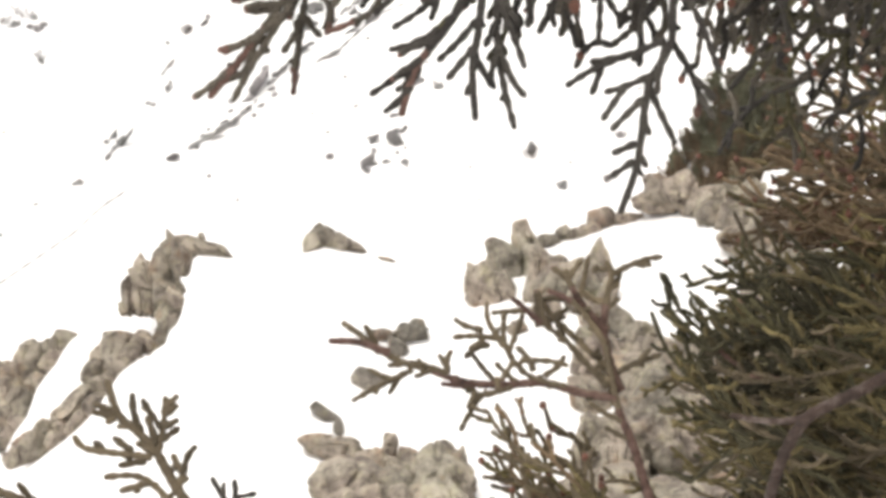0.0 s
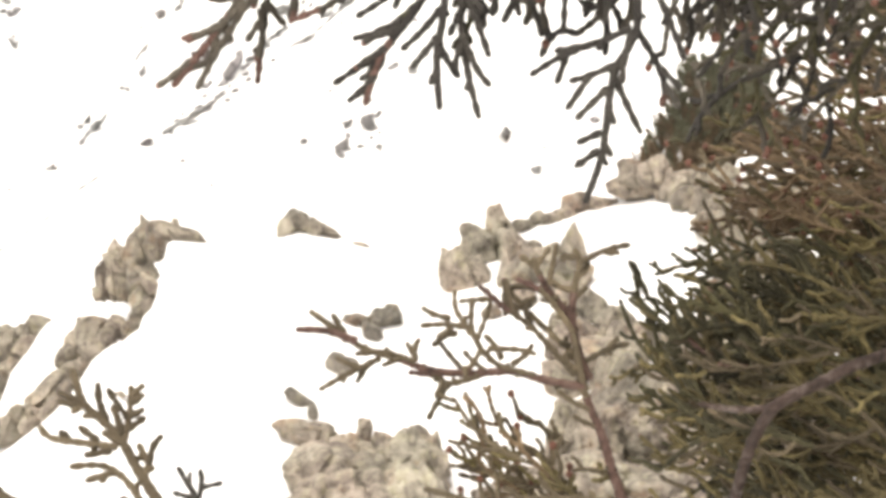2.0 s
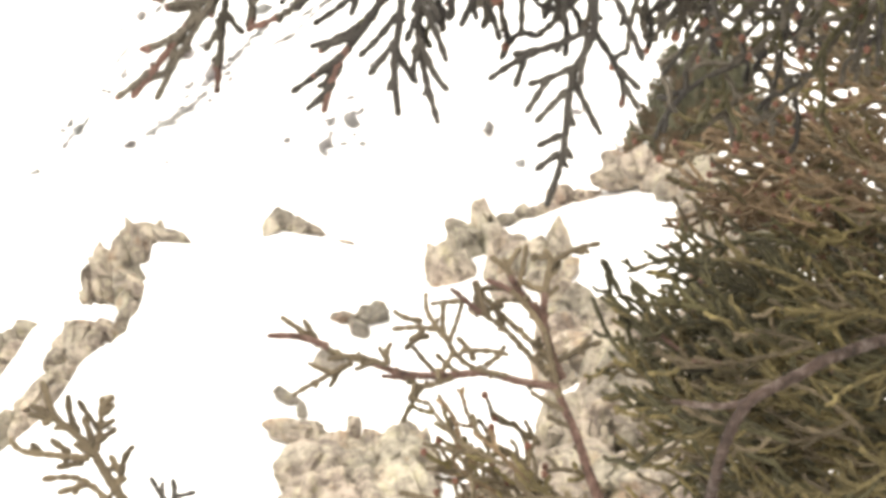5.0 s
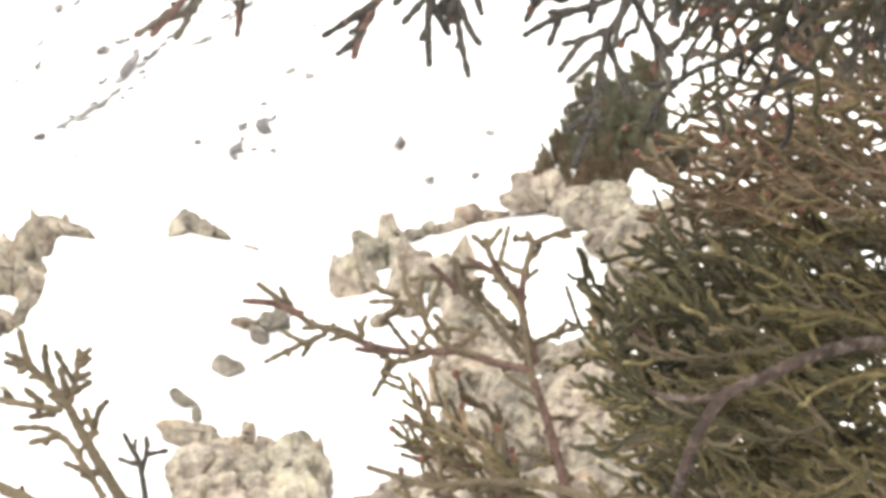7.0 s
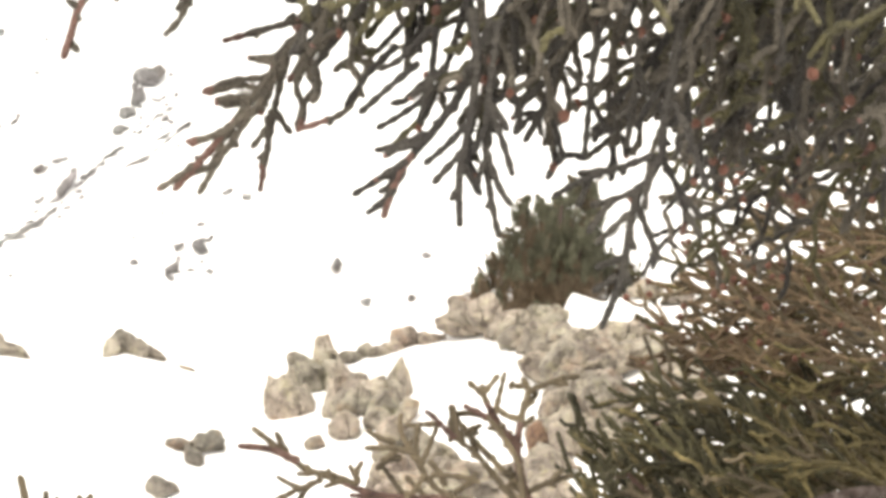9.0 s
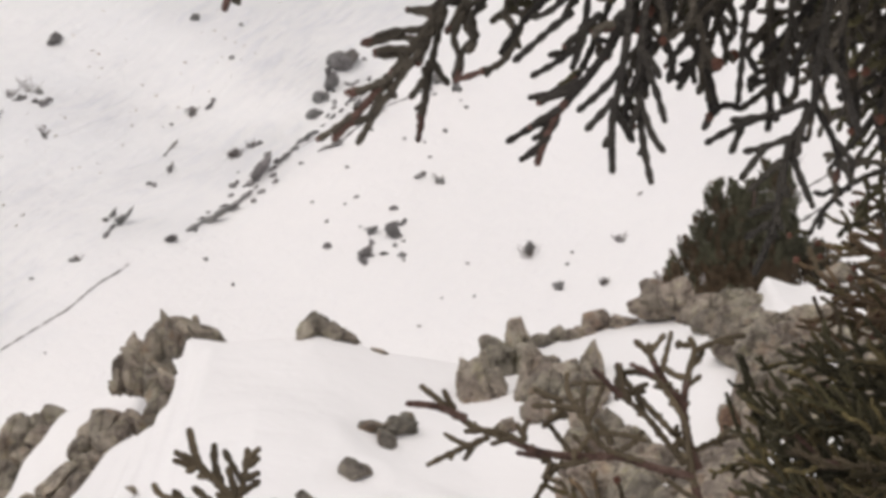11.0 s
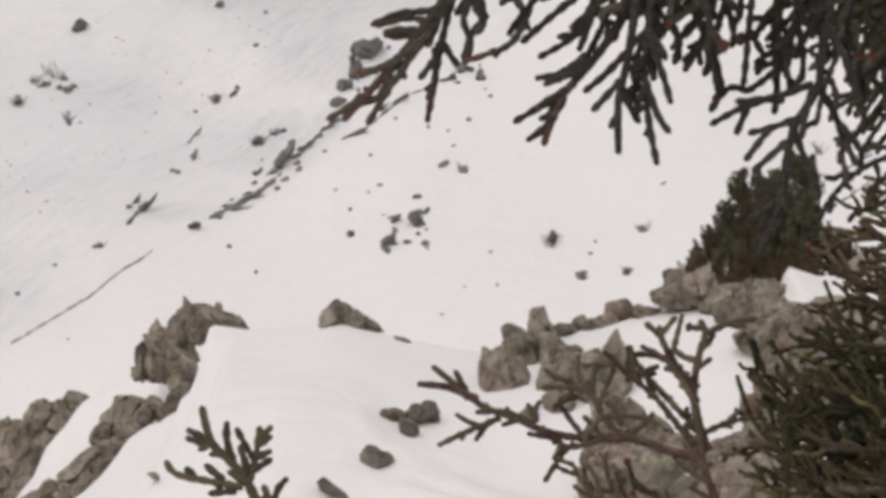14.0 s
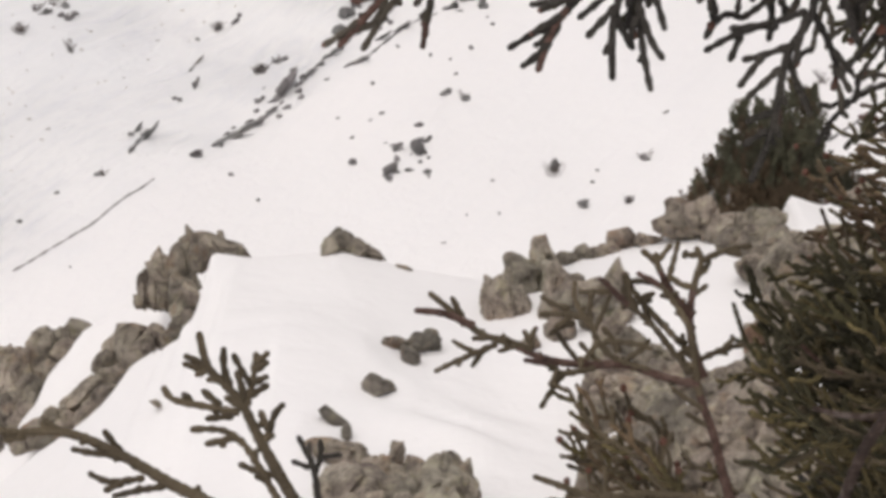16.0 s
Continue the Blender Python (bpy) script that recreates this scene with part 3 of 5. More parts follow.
spur_rocks(SPUR_ROCKS, ROCK, "grey-beige weathered", 100)
spur_rocks(HAMMER_STONE, SHADED_ROCK, "shade-darkened grey", 400)
spur_rocks(IRON_BLOCKS, IRON_ROCK, "rust-brown stained", 420)
spur_rocks(LICHEN_STONES, LICHEN_ROCK, "pale yellow-lichened", 430)

FAR_ROCKS = [
    (-14.66, 109.5, 34.07, 0.78, 0.55, 30),
    (-15.35, 105.3, 30.47, 0.49, 0.22, 40),
    (-14.73, 106.0, 30.89, 0.31, 0.27, 0),
    (-14.47, 105.0, 30.12, 0.31, 0.18, 0),
    (-16.18, 103.8, 29.39, 0.39, 0.3, 30),
    (-14.21, 103.6, 28.9, 0.15, 0.15, 0),
    (-14.06, 102.9, 28.34, 0.34, 0.19, -50),
    (-9.16, 111.0, 35.43, 0.42, 0.37, 0),
    (-7.23, 110.6, 34.97, 0.19, 0.19, 0),
    (-7.47, 108.7, 33.04, 0.25, 0.23, 0),
    (-8.16, 106.0, 30.25, 0.53, 0.2, 60),
    (-8.01, 106.3, 30.63, 0.22, 0.18, 0),
    (-8.77, 105.7, 30.01, 0.26, 0.4, 0),
    (-9.5, 105.0, 29.31, 0.2, 0.17, 0),
    (-9.38, 103.6, 28.01, 0.9, 0.11, 48),
]
FAR_ROCKS += [
    (-9.31, 102.3, 26.86, 0.63, 0.25, 75),
    (-9.97, 101.2, 26.07, 0.21, 0.17, 0),
    (-9.75, 101.1, 25.98, 0.19, 0.19, 0),
    (-10.62, 97.9, 23.83, 1.57, 0.16, 55),
    (-10.98, 98.4, 24.23, 0.69, 0.18, 55),
    (-11.18, 98.0, 23.97, 0.24, 0.18, 0),
    (-10.79, 98.1, 24.0, 0.14, 0.12, 0),
    (-8.72, 97.0, 23.05, 0.52, 0.28, 25),
    (-7.45, 96.1, 22.11, 0.22, 0.16, 0),
    (-6.4, 94.8, 20.94, 0.12, 0.16, 0),
    (-7.01, 103.3, 27.72, 0.56, 0.43, 0),
    (-6.4, 103.7, 28.1, 0.39, 0.17, 0),
    (-6.08, 103.8, 28.24, 0.34, 0.17, 30),
    (-6.13, 101.3, 26.18, 1.46, 0.31, 55),
    (-5.69, 103.0, 27.6, 0.34, 0.26, 40),
]
FAR_ROCKS += [
    (-7.56, 98.5, 24.05, 1.62, 0.22, 28),
    (-6.9, 99.2, 24.58, 1.22, 0.18, 32),
    (-6.36, 100.2, 25.34, 0.83, 0.17, 40),
    (-5.15, 102.5, 27.25, 1.06, 0.19, 45),
    (-4.36, 103.6, 28.32, 0.94, 0.15, 40),
    (-5.76, 100.4, 25.54, 0.37, 0.17, 30),
    (-2.96, 107.9, 32.62, 1.39, 0.99, 20),
    (-3.45, 106.7, 31.54, 0.67, 1.11, -20),
    (-3.82, 106.0, 30.62, 0.7, 0.53, 10),
    (-4.04, 105.1, 29.74, 0.7, 0.52, 0),
    (-3.27, 103.0, 27.9, 1.06, 0.15, 30),
    (-1.82, 105.0, 29.71, 1.3, 0.15, 38),
    (-2.46, 104.5, 29.24, 1.08, 0.13, 35),
    (0.13, 106.6, 31.05, 0.88, 0.22, 30),
    (0.69, 107.1, 31.61, 0.58, 0.49, 0),
]
FAR_ROCKS += [
    (1.46, 106.6, 31.17, 0.44, 0.53, 30),
    (-0.55, 103.0, 28.19, 0.15, 0.13, 0),
    (-1.8, 103.9, 28.75, 0.17, 0.15, 0),
    (-4.4, 102.1, 27.02, 0.21, 0.11, 20),
    (1.83, 105.2, 29.99, 0.22, 0.13, 0),
    (1.62, 105.8, 30.42, 0.13, 0.13, 0),
    (-2.67, 101.3, 26.67, 0.17, 0.13, 0),
    (0.02, 100.6, 26.18, 0.54, 0.21, 25),
    (0.74, 100.3, 25.89, 0.37, 0.25, 0),
    (0.98, 103.5, 28.6, 0.17, 0.21, 60),
    (0.19, 102.7, 27.96, 0.13, 0.13, 0),
    (0.4, 101.7, 27.14, 0.19, 0.1, 0),
    (-3.88, 99.4, 24.92, 0.14, 0.12, 0),
    (-2.29, 99.4, 25.09, 0.25, 0.12, 20),
    (-2.69, 99.1, 24.75, 0.14, 0.12, 0),
]
FAR_ROCKS += [
    (-0.95, 98.7, 24.51, 0.41, 0.18, 10),
    (-3.3, 98.2, 23.92, 0.2, 0.1, 15),
    (-3.25, 96.8, 22.72, 0.36, 0.24, 0),
    (-0.92, 97.2, 23.3, 0.72, 0.64, -20),
    (-1.68, 97.5, 23.41, 0.52, 0.24, 45),
    (-1.91, 96.1, 22.29, 0.71, 0.43, 25),
    (-1.67, 96.9, 22.87, 0.24, 0.28, 0),
    (-1.26, 96.3, 22.33, 0.47, 0.18, 0),
    (-0.57, 96.2, 22.27, 0.24, 0.12, 0),
    (-1.92, 95.7, 21.8, 0.16, 0.1, 0),
    (-0.87, 96.7, 22.68, 0.2, 0.2, 0),
    (1.64, 95.6, 21.8, 0.16, 0.14, 0),
    (3.83, 96.5, 22.54, 0.36, 0.55, 0),
    (4.75, 94.6, 20.8, 0.46, 0.39, 30),
    (5.11, 95.7, 21.78, 0.18, 0.12, 0),
]
FAR_ROCKS += [
    (5.32, 96.3, 22.33, 0.16, 0.12, 0),
    (6.96, 96.8, 22.91, 0.28, 0.24, -40),
    (6.27, 94.8, 20.98, 0.19, 0.31, -50),
    (7.96, 99.1, 25.08, 0.29, 0.1, 30),
    (1.84, 93.9, 20.31, 0.11, 0.1, 0),
    (0.73, 93.9, 20.25, 0.1, 0.1, 0),
    (-0.04, 92.5, 19.03, 0.17, 0.08, 0),
    (-12.24, 90.8, 17.89, 0.09, 0.09, 0),
    (-13.24, 94.5, 21.12, 0.23, 0.16, 0),
    (-14.29, 93.0, 19.84, 0.19, 0.15, 0),
    (-11.98, 95.4, 21.96, 0.35, 0.14, 0),
    (-8.21, 97.8, 23.54, 0.21, 0.15, 22),
    (-7.94, 97.8, 23.54, 0.19, 0.13, 42),
    (-7.87, 98.7, 24.13, 0.39, 0.12, 45),
    (-7.62, 99.2, 24.49, 0.2, 0.12, 52),
]
FAR_ROCKS += [
    (-7.24, 99.1, 24.47, 0.29, 0.14, 25),
    (-7.09, 99.6, 24.82, 0.4, 0.12, 25),
    (-6.89, 100.4, 25.39, 0.26, 0.15, 28),
    (-6.45, 100.2, 25.3, 0.18, 0.11, 38),
    (-6.45, 101.0, 25.88, 0.47, 0.09, 41),
    (-6.18, 101.3, 26.1, 0.47, 0.1, 22),
    (-5.94, 101.7, 26.43, 0.17, 0.09, 38),
    (-5.49, 102.1, 26.8, 0.3, 0.14, 25),
    (-5.32, 102.5, 27.22, 0.38, 0.17, 24),
    (-5.06, 102.6, 27.3, 0.22, 0.11, 54),
    (-4.7, 103.1, 27.85, 0.41, 0.17, 30),
    (-4.54, 103.5, 28.22, 0.3, 0.14, 41),
    (-4.24, 103.8, 28.52, 0.29, 0.16, 41),
    (-4.05, 104.0, 28.68, 0.51, 0.14, 23),
    (-3.7, 104.5, 29.09, 0.32, 0.1, 36),
]
FAR_ROCKS += [
    (-3.56, 105.0, 29.56, 0.39, 0.1, 47),
    (-3.35, 104.9, 29.51, 0.45, 0.13, 45),
    (-3.02, 105.2, 29.86, 0.32, 0.11, 53),
    (-2.72, 105.8, 30.42, 0.48, 0.12, 43),
    (-2.5, 105.9, 30.52, 0.27, 0.09, 53),
    (-2.22, 106.2, 30.82, 0.52, 0.14, 22),
    (-1.98, 107.2, 31.67, 0.32, 0.14, 53),
    (-2.12, 105.4, 30.09, 0.26, 0.2, 54),
    (-2.36, 105.6, 30.26, 0.37, 0.19, 30),
    (-2.74, 107.9, 32.39, 0.32, 0.17, 51),
    (-3.3, 105.5, 30.07, 0.28, 0.14, 38),
    (-2.73, 106.8, 31.34, 0.19, 0.22, 54),
    (-3.43, 107.9, 32.43, 0.31, 0.2, 43),
    (-2.59, 106.8, 31.33, 0.21, 0.17, 32),
    (-2.49, 105.1, 29.78, 0.14, 0.16, 57),
]
FAR_ROCKS += [
    (-2.81, 105.6, 30.22, 0.12, 0.19, 41),
    (-3.32, 106.4, 30.99, 0.14, 0.16, 23),
    (-2.44, 107.0, 31.51, 0.31, 0.14, 36),
    (-2.32, 105.9, 30.51, 0.31, 0.1, 51),
    (-2.87, 106.9, 31.44, 0.13, 0.15, 54),
    (-3.29, 105.8, 30.36, 0.2, 0.21, 30),
    (-2.17, 108.5, 32.9, 0.18, 0.19, 16),
    (-2.33, 106.5, 31.09, 0.2, 0.19, 51),
    (-1.06, 97.3, 23.26, 0.2, 0.2, 59),
    (-1.87, 97.7, 23.51, 0.29, 0.1, 18),
    (-1.88, 95.8, 21.92, 0.2, 0.18, 51),
    (-0.76, 97.1, 23.08, 0.15, 0.09, 45),
    (-1.64, 96.2, 22.23, 0.14, 0.13, 14),
    (-0.57, 96.9, 22.9, 0.14, 0.11, 42),
    (-0.57, 97.9, 23.81, 0.31, 0.16, 51),
]
FAR_ROCKS += [
    (-2.12, 97.9, 23.64, 0.25, 0.08, 16),
    (-0.58, 96.1, 22.17, 0.3, 0.14, 54),
    (-1.19, 97.2, 23.08, 0.11, 0.09, 22),
    (-1.97, 95.8, 21.93, 0.23, 0.17, 55),
    (-0.56, 95.9, 21.97, 0.16, 0.09, 50),
    (-0.73, 97.1, 23.09, 0.24, 0.09, 22),
    (-0.84, 97.9, 23.77, 0.32, 0.08, 58),
    (-0.69, 96.2, 22.25, 0.32, 0.13, 45),
    (-0.68, 97.8, 23.71, 0.31, 0.15, 13),
    (-6.73, 103.5, 27.84, 0.17, 0.09, 24),
    (-5.31, 101.2, 26.11, 0.32, 0.19, 46),
    (-6.83, 103.2, 27.59, 0.25, 0.11, 47),
    (-6.11, 101.7, 26.41, 0.26, 0.1, 23),
    (-6.76, 101.2, 26.03, 0.35, 0.13, 58),
    (-5.42, 101.6, 26.43, 0.29, 0.17, 20),
]
FAR_ROCKS += [
    (-6.12, 101.9, 26.63, 0.27, 0.2, 50),
    (-6.88, 101.0, 25.92, 0.26, 0.2, 10),
    (-5.39, 102.2, 26.89, 0.28, 0.16, 30),
    (-6.01, 99.7, 25.04, 0.23, 0.18, 25),
    (-6.0, 100.8, 25.79, 0.32, 0.09, 58),
    (-6.74, 102.1, 26.67, 0.13, 0.11, 52),
    (1.46, 107.5, 31.85, 0.14, 0.14, 35),
    (0.44, 106.7, 31.09, 0.27, 0.13, 49),
    (0.97, 107.5, 31.82, 0.12, 0.15, 36),
    (0.57, 106.4, 30.83, 0.32, 0.11, 10),
    (0.64, 107.6, 31.93, 0.16, 0.18, 19),
    (1.11, 107.2, 31.59, 0.29, 0.22, 50),
    (1.02, 107.3, 31.65, 0.28, 0.18, 39),
    (-14.78, 105.2, 30.33, 0.3, 0.22, 12),
    (-14.31, 105.5, 30.48, 0.33, 0.17, 13),
]
FAR_ROCKS += [
    (-6.00, 102.0, 26.62, 0.42, 1.75, -31),
    (-16.25, 104.3, 29.72, 0.19, 0.21, 55),
    (-15.54, 105.2, 30.36, 0.31, 0.1, 14),
    (-14.56, 105.3, 30.33, 0.2, 0.15, 38),
    (-14.35, 105.2, 30.25, 0.24, 0.2, 22),
]

for i, (x, y, z, wide, tall, turn) in enumerate(FAR_ROCKS):
    big = max(wide, tall)
    rock("far_outcrop" if big > 0.42 else "far_rock", x, y, z, wide, tall, turn, FAR_ROCK,
         "broken dark outcrop dappled with snow on the mountainside" if big > 0.42 else "small dark rock poking out of the snowy mountainside",
         "outcrop" if big > 0.42 else "rock", "rocks on the mountainside", 400 + i, 4 if big > 0.42 else 2, scattered if big > 0.42 else plain_block, 0.3)


# ---- junipers ----
class Tubes:
    """Collects knobbly tapering shoots into one mesh."""

    def __init__(self):
        self.v, self.f, self.s, self.ends = [], [], [], []

    def shoot(self, path, r0, r1, slot=0, knob=0.17, pitch=0.0016, tip_slot=None, sides=7):
        path = [Vector(p) for p in path]
        fine = []
        for a in range(len(path) - 1):
            p0, p1, p2, p3 = path[max(a - 1, 0)], path[a], path[a + 1], path[min(a + 2, len(path) - 1)]
            count = max(2, int((p2 - p1).length / pitch))
            for k in range(count):
                t = k / count
                fine.append(0.5 * ((2 * p1) + (p2 - p0) * t + (2 * p0 - 5 * p1 + 4 * p2 - p3) * t * t + (3 * p1 - p0 - 3 * p2 + p3) * t ** 3))
        last = path[-1]
        while len(fine) > 2 and (fine[-1] - last).length < r1 * 1.3:
            fine.pop()
        d = (last - fine[-1]).normalized()
        body = len(fine)
        for cut in (0.95, 0.55, 0.18):
            fine.append(last - d * r1 * cut)
        n = len(fine)
        first = len(self.v)
        side = Vector((0, 1, 0))
        for i, p in enumerate(fine):
            along = (fine[min(i + 1, n - 1)] - fine[max(i - 1, 0)]).normalized()
            u = along.cross(side)
            u = u.normalized() if u.length > 1e-4 else along.orthogonal().normalized()
            w_ = along.cross(u)
            r = r0 + (r1 - r0) * min(i / body, 1.0)
            if i < body:
                r *= 1 + knob * (1 if i % 2 else -1) + knob * (random.random() - 0.5)
            else:
                r *= (0.98, 0.82, 0.45)[i - body]
            for k in range(sides):
                a = 2 * math.pi * k / sides
                self.v.append(p + (u * math.cos(a) + w_ * math.sin(a)) * r)
        for i in range(n - 1):
            use = tip_slot if tip_slot is not None and i > 0.6 * n else slot
            for k in range(sides):
                a, b = first + i * sides + k, first + i * sides + (k + 1) % sides
                self.f.append((a, b, b + sides, a + sides))
                self.s.append(use)
        self.v.append(last)
        self.ends.append(last)
        for k in range(sides):
            self.f.append((first + (n - 1) * sides + k, first + (n - 1) * sides + (k + 1) % sides, len(self.v) - 1))
            self.s.append(tip_slot if tip_slot is not None else slot)
        return fine

    def part(self, name, parent, materials, label=""):
        ob = new(name, mesh_from(name, [tuple(v) for v in self.v], self.f, materials, self.s))
        ob.parent = parent
        return tagged(ob, label)


def cone(parent, at, size):
    """A small round juniper berry cone."""
    pts, faces = ball(2)
    pts = pts * size * np.array([1, 1, 1.1]) + np.random.normal(0, size * 0.05, pts.shape) + np.array(at)
    ob = new("berry_cone", mesh_from("berry_cone", pts.tolist(), faces, [CONE]))
    ob.parent = parent
    return tagged(ob, "small round red-brown juniper cone")


TRUNK_AT = Vector((0.78, 1.45, float(height(0.78, 1.45)) - 0.05))
juniper = new("juniper_tree")
juniper.location = (0, 0, 0)
tagged(juniper, "old juniper with drooping scaly green sprays and red-brown tips", "juniper")
trunk = Tubes()
trunk.shoot([TRUNK_AT, TRUNK_AT + Vector((0.03, 0.02, 0.7)), TRUNK_AT + Vector((-0.03, -0.02, 1.5)), TRUNK_AT + Vector((0.0, 0.03, 2.6))], 0.085, 0.04, knob=0.05, pitch=0.03, sides=14)
trunk.part("trunk", juniper, [BARK], "gnarled trunk with flaking bark")

SPRAY_A_AT = (0.016, 0.669, 1.826)
SPRAY_A = [
    ((0, 0), (-11, -13), (-20, -25), (-29, -36), (-41, -49)), ((-36, -43), (-40, -46), (-45, -49)), ((-22, -29), (-28, -34), (-37, -38)),
    ((-19, -27), (-28, -39), (-35, -50)), ((-13, -17), (-16, -28), (-18, -38), (-20, -49)), ((-18, -34), (-22, -39)),
    ((-20, -25), (-25, -24), (-33, -26)), ((-22, -27), (-27, -27), (-31, -28)), ((-15, -19), (-23, -17)),
    ((-6, -8), (-15, -10), (-29, -14)), ((-18, -11), (-22, -11)), ((8, -15), (2, -29), (-5, -33), (-11, -35)),
    ((-5, -23), (-9, -28), (-11, -34)), ((0, -12), (-9, -18), (-13, -23)),
]
SPRAY_A += [
    ((-38, -45), (-36, -42)), ((-27, -37), (-25, -39)), ((6, -7), (-3, -10), (-12, -11)), ((-3, -16), (-8, -20), (-6, -24)),
    ((8, -19), (2, -18), (-2, -21)), ((-11, -15), (-17, -17), (-23, -17)), ((-13, -19), (-18, -22), (-27, -23), (-34, -26)),
    ((-17, -23), (-24, -28), (-31, -28)), ((-14, -17), (-17, -24), (-20, -31)), ((-18, -25), (-22, -31)),
    ((-24, -31), (-29, -37), (-32, -43), (-41, -46)), ((-22, -29), (-28, -35), (-38, -38)), ((-9, -11), (-14, -15), (-17, -20)),
    ((-16, -30), (-14, -33), (-12, -35)),
]
SPRAY_A += [
    ((-8, -18), (-11, -24), (-9, -30), (-11, -35)), ((-6, -12), (-10, -18), (-11, -23)), ((-11, -7), (-15, -10)),
    ((-7, -5), (-11, -9)), ((-18, -31), (-18, -39), (-20, -44)),
]
SPRAY_F_AT = (-0.021, 0.659, 1.837)
SPRAY_F = [
    ((0, 0), (-16, -10), (-25, -17), (-28, -25), (-30, -31)), ((-26, -19), (-29, -17)), ((-28, -27), (-26, -29)),
    ((-18, -12), (-17, -17)), ((9, 0), (2, -13), (-2, -21), (-6, -25)), ((0, -16), (-3, -19)),
]
SPRAY_B_AT = (0.048, 0.62, 1.802)
SPRAY_B = [
    ((0, 0), (-6, -14), (-13, -24), (-20, -32), (-23, -38), (-25, -44)), ((-20, -32), (-27, -36), (-32, -39)),
    ((-22, -37), (-26, -41), (-29, -43)), ((-15, -25), (-22, -28), (-27, -29)), ((-15, -27), (-22, -29), (-25, -31)),
    ((-22, -34), (-26, -35)), ((-13, -11), (-15, -18), (-17, -23)), ((-10, -10), (-19, -18)), ((-7, -14), (-9, -21)),
    ((-19, -31), (-24, -34), (-27, -36)), ((-21, -34), (-24, -37), (-26, -38)), ((-20, -33), (-23, -38), (-25, -41)),
]
SPRAY_C_AT = (0.043, 0.615, 1.803)
SPRAY_C = [
    ((0, 0), (1, -12), (-1, -27), (-3, -36), (-3, -48)), ((-1, -25), (-6, -30), (-11, -34)), ((-2, -31), (-9, -38)),
    ((-3, -39), (-5, -42)), ((-2, -34), (0, -38), (2, -41)), ((6, -3), (4, -17), (3, -30), (4, -40), (6, -50)),
    ((4, -22), (7, -30), (9, -37)), ((3, -31), (6, -39), (9, -43)), ((3, -33), (1, -38), (2, -40)), ((3, -26), (0, -32)),
    ((3, -20), (6, -23), (8, -27)),
]
SPRAY_D_AT = (0.066, 0.628, 1.807)
SPRAY_D = [
    ((0, 0), (-3, -13), (-5, -21), (-10, -30)), ((-5, -16), (-9, -20), (-13, -25)), ((-4, -19), (-3, -25), (-1, -34)),
    ((-7, -23), (-6, -29)), ((8, -3), (6, -13), (5, -23), (4, -33)), ((5, -20), (9, -27)), ((17, -6), (16, -17), (14, -31)),
    ((15, -22), (11, -25)), ((-30, -4), (-32, -18), (-37, -23), (-44, -27)), ((-34, -12), (-40, -17), (-48, -24)),
    ((-39, -8), (-46, -15), (-51, -22)), ((-31, -4), (-39, -12), (-44, -14)), ((-12, -2), (-12, -14), (-16, -21)),
    ((0, -13), (4, -17)), ((16, -13), (19, -20)),
]
SPRAY_E_AT = (0.091, 0.621, 1.802)
SPRAY_E = [
    ((0, 0), (-2, -13), (-4, -23), (-5, -31), (-10, -39), (-12, -46), (-13, -52), (-15, -60), (-19, -69)),
    ((-6, -30), (-15, -33), (-24, -34)), ((-15, -33), (-23, -36), (-30, -40)), ((-21, -35), (-24, -42)),
    ((-10, -38), (-16, -40), (-21, -41)), ((-16, -40), (-22, -48)), ((-12, -43), (-20, -50)), ((-12, -46), (-12, -49), (-11, -52)),
    ((-14, -53), (-20, -55)), ((-15, -57), (-21, -61)), ((-14, -55), (-12, -59)), ((-6, -31), (-8, -37), (-9, -43)),
    ((-11, -39), (-8, -47), (-5, -54)), ((-5, -30), (-1, -37), (1, -43), (0, -48)),
]
SPRAY_E += [
    ((0, -39), (5, -44)), ((1, -43), (4, -49)), ((-13, -33), (-14, -35)), ((-2, -18), (2, -26), (6, -38)),
    ((-2, -13), (-7, -18), (-10, -24)),
]
SPRIG_MID_AT = (0.102, 0.977, 1.689)
SPRIG_MID = [
    ((0, 0), (-4, 14), (-7, 26), (-12, 41), (-14, 55), (-15, 62)), ((-12, 43), (-25, 46), (-37, 50), (-51, 50), (-65, 52), (-77, 57), (-88, 61), (-97, 68), (-106, 75)),
    ((-90, 63), (-100, 67), (-111, 68)), ((-94, 66), (-98, 73)), ((-85, 59), (-91, 59)), ((-82, 57), (-96, 51), (-104, 47)),
    ((-86, 56), (-91, 49)), ((-70, 55), (-80, 59), (-85, 59)), ((-70, 55), (-70, 60), (-68, 63)), ((-70, 57), (-73, 62)),
    ((-48, 49), (-59, 47), (-63, 50), (-73, 52)), ((-59, 47), (-64, 40), (-67, 35)), ((-61, 48), (-64, 42)),
]
SPRIG_MID += [
    ((-29, 48), (-41, 52), (-47, 58), (-50, 66), (-49, 76)), ((-50, 63), (-55, 72), (-55, 79)), ((-50, 65), (-58, 67), (-68, 67)),
    ((-57, 69), (-63, 71), (-67, 74)), ((-55, 64), (-60, 63), (-64, 60)), ((-47, 58), (-52, 51)), ((-45, 58), (-34, 57), (-28, 55)),
    ((-37, 52), (-32, 55), (-29, 59)), ((-40, 54), (-43, 60), (-46, 63)), ((-15, 47), (-23, 57), (-30, 65), (-38, 71), (-44, 77), (-47, 79)),
    ((-37, 71), (-38, 82)), ((-41, 75), (-49, 75), (-54, 75)), ((-29, 64), (-31, 71), (-28, 72)), ((-34, 68), (-35, 73)),
]
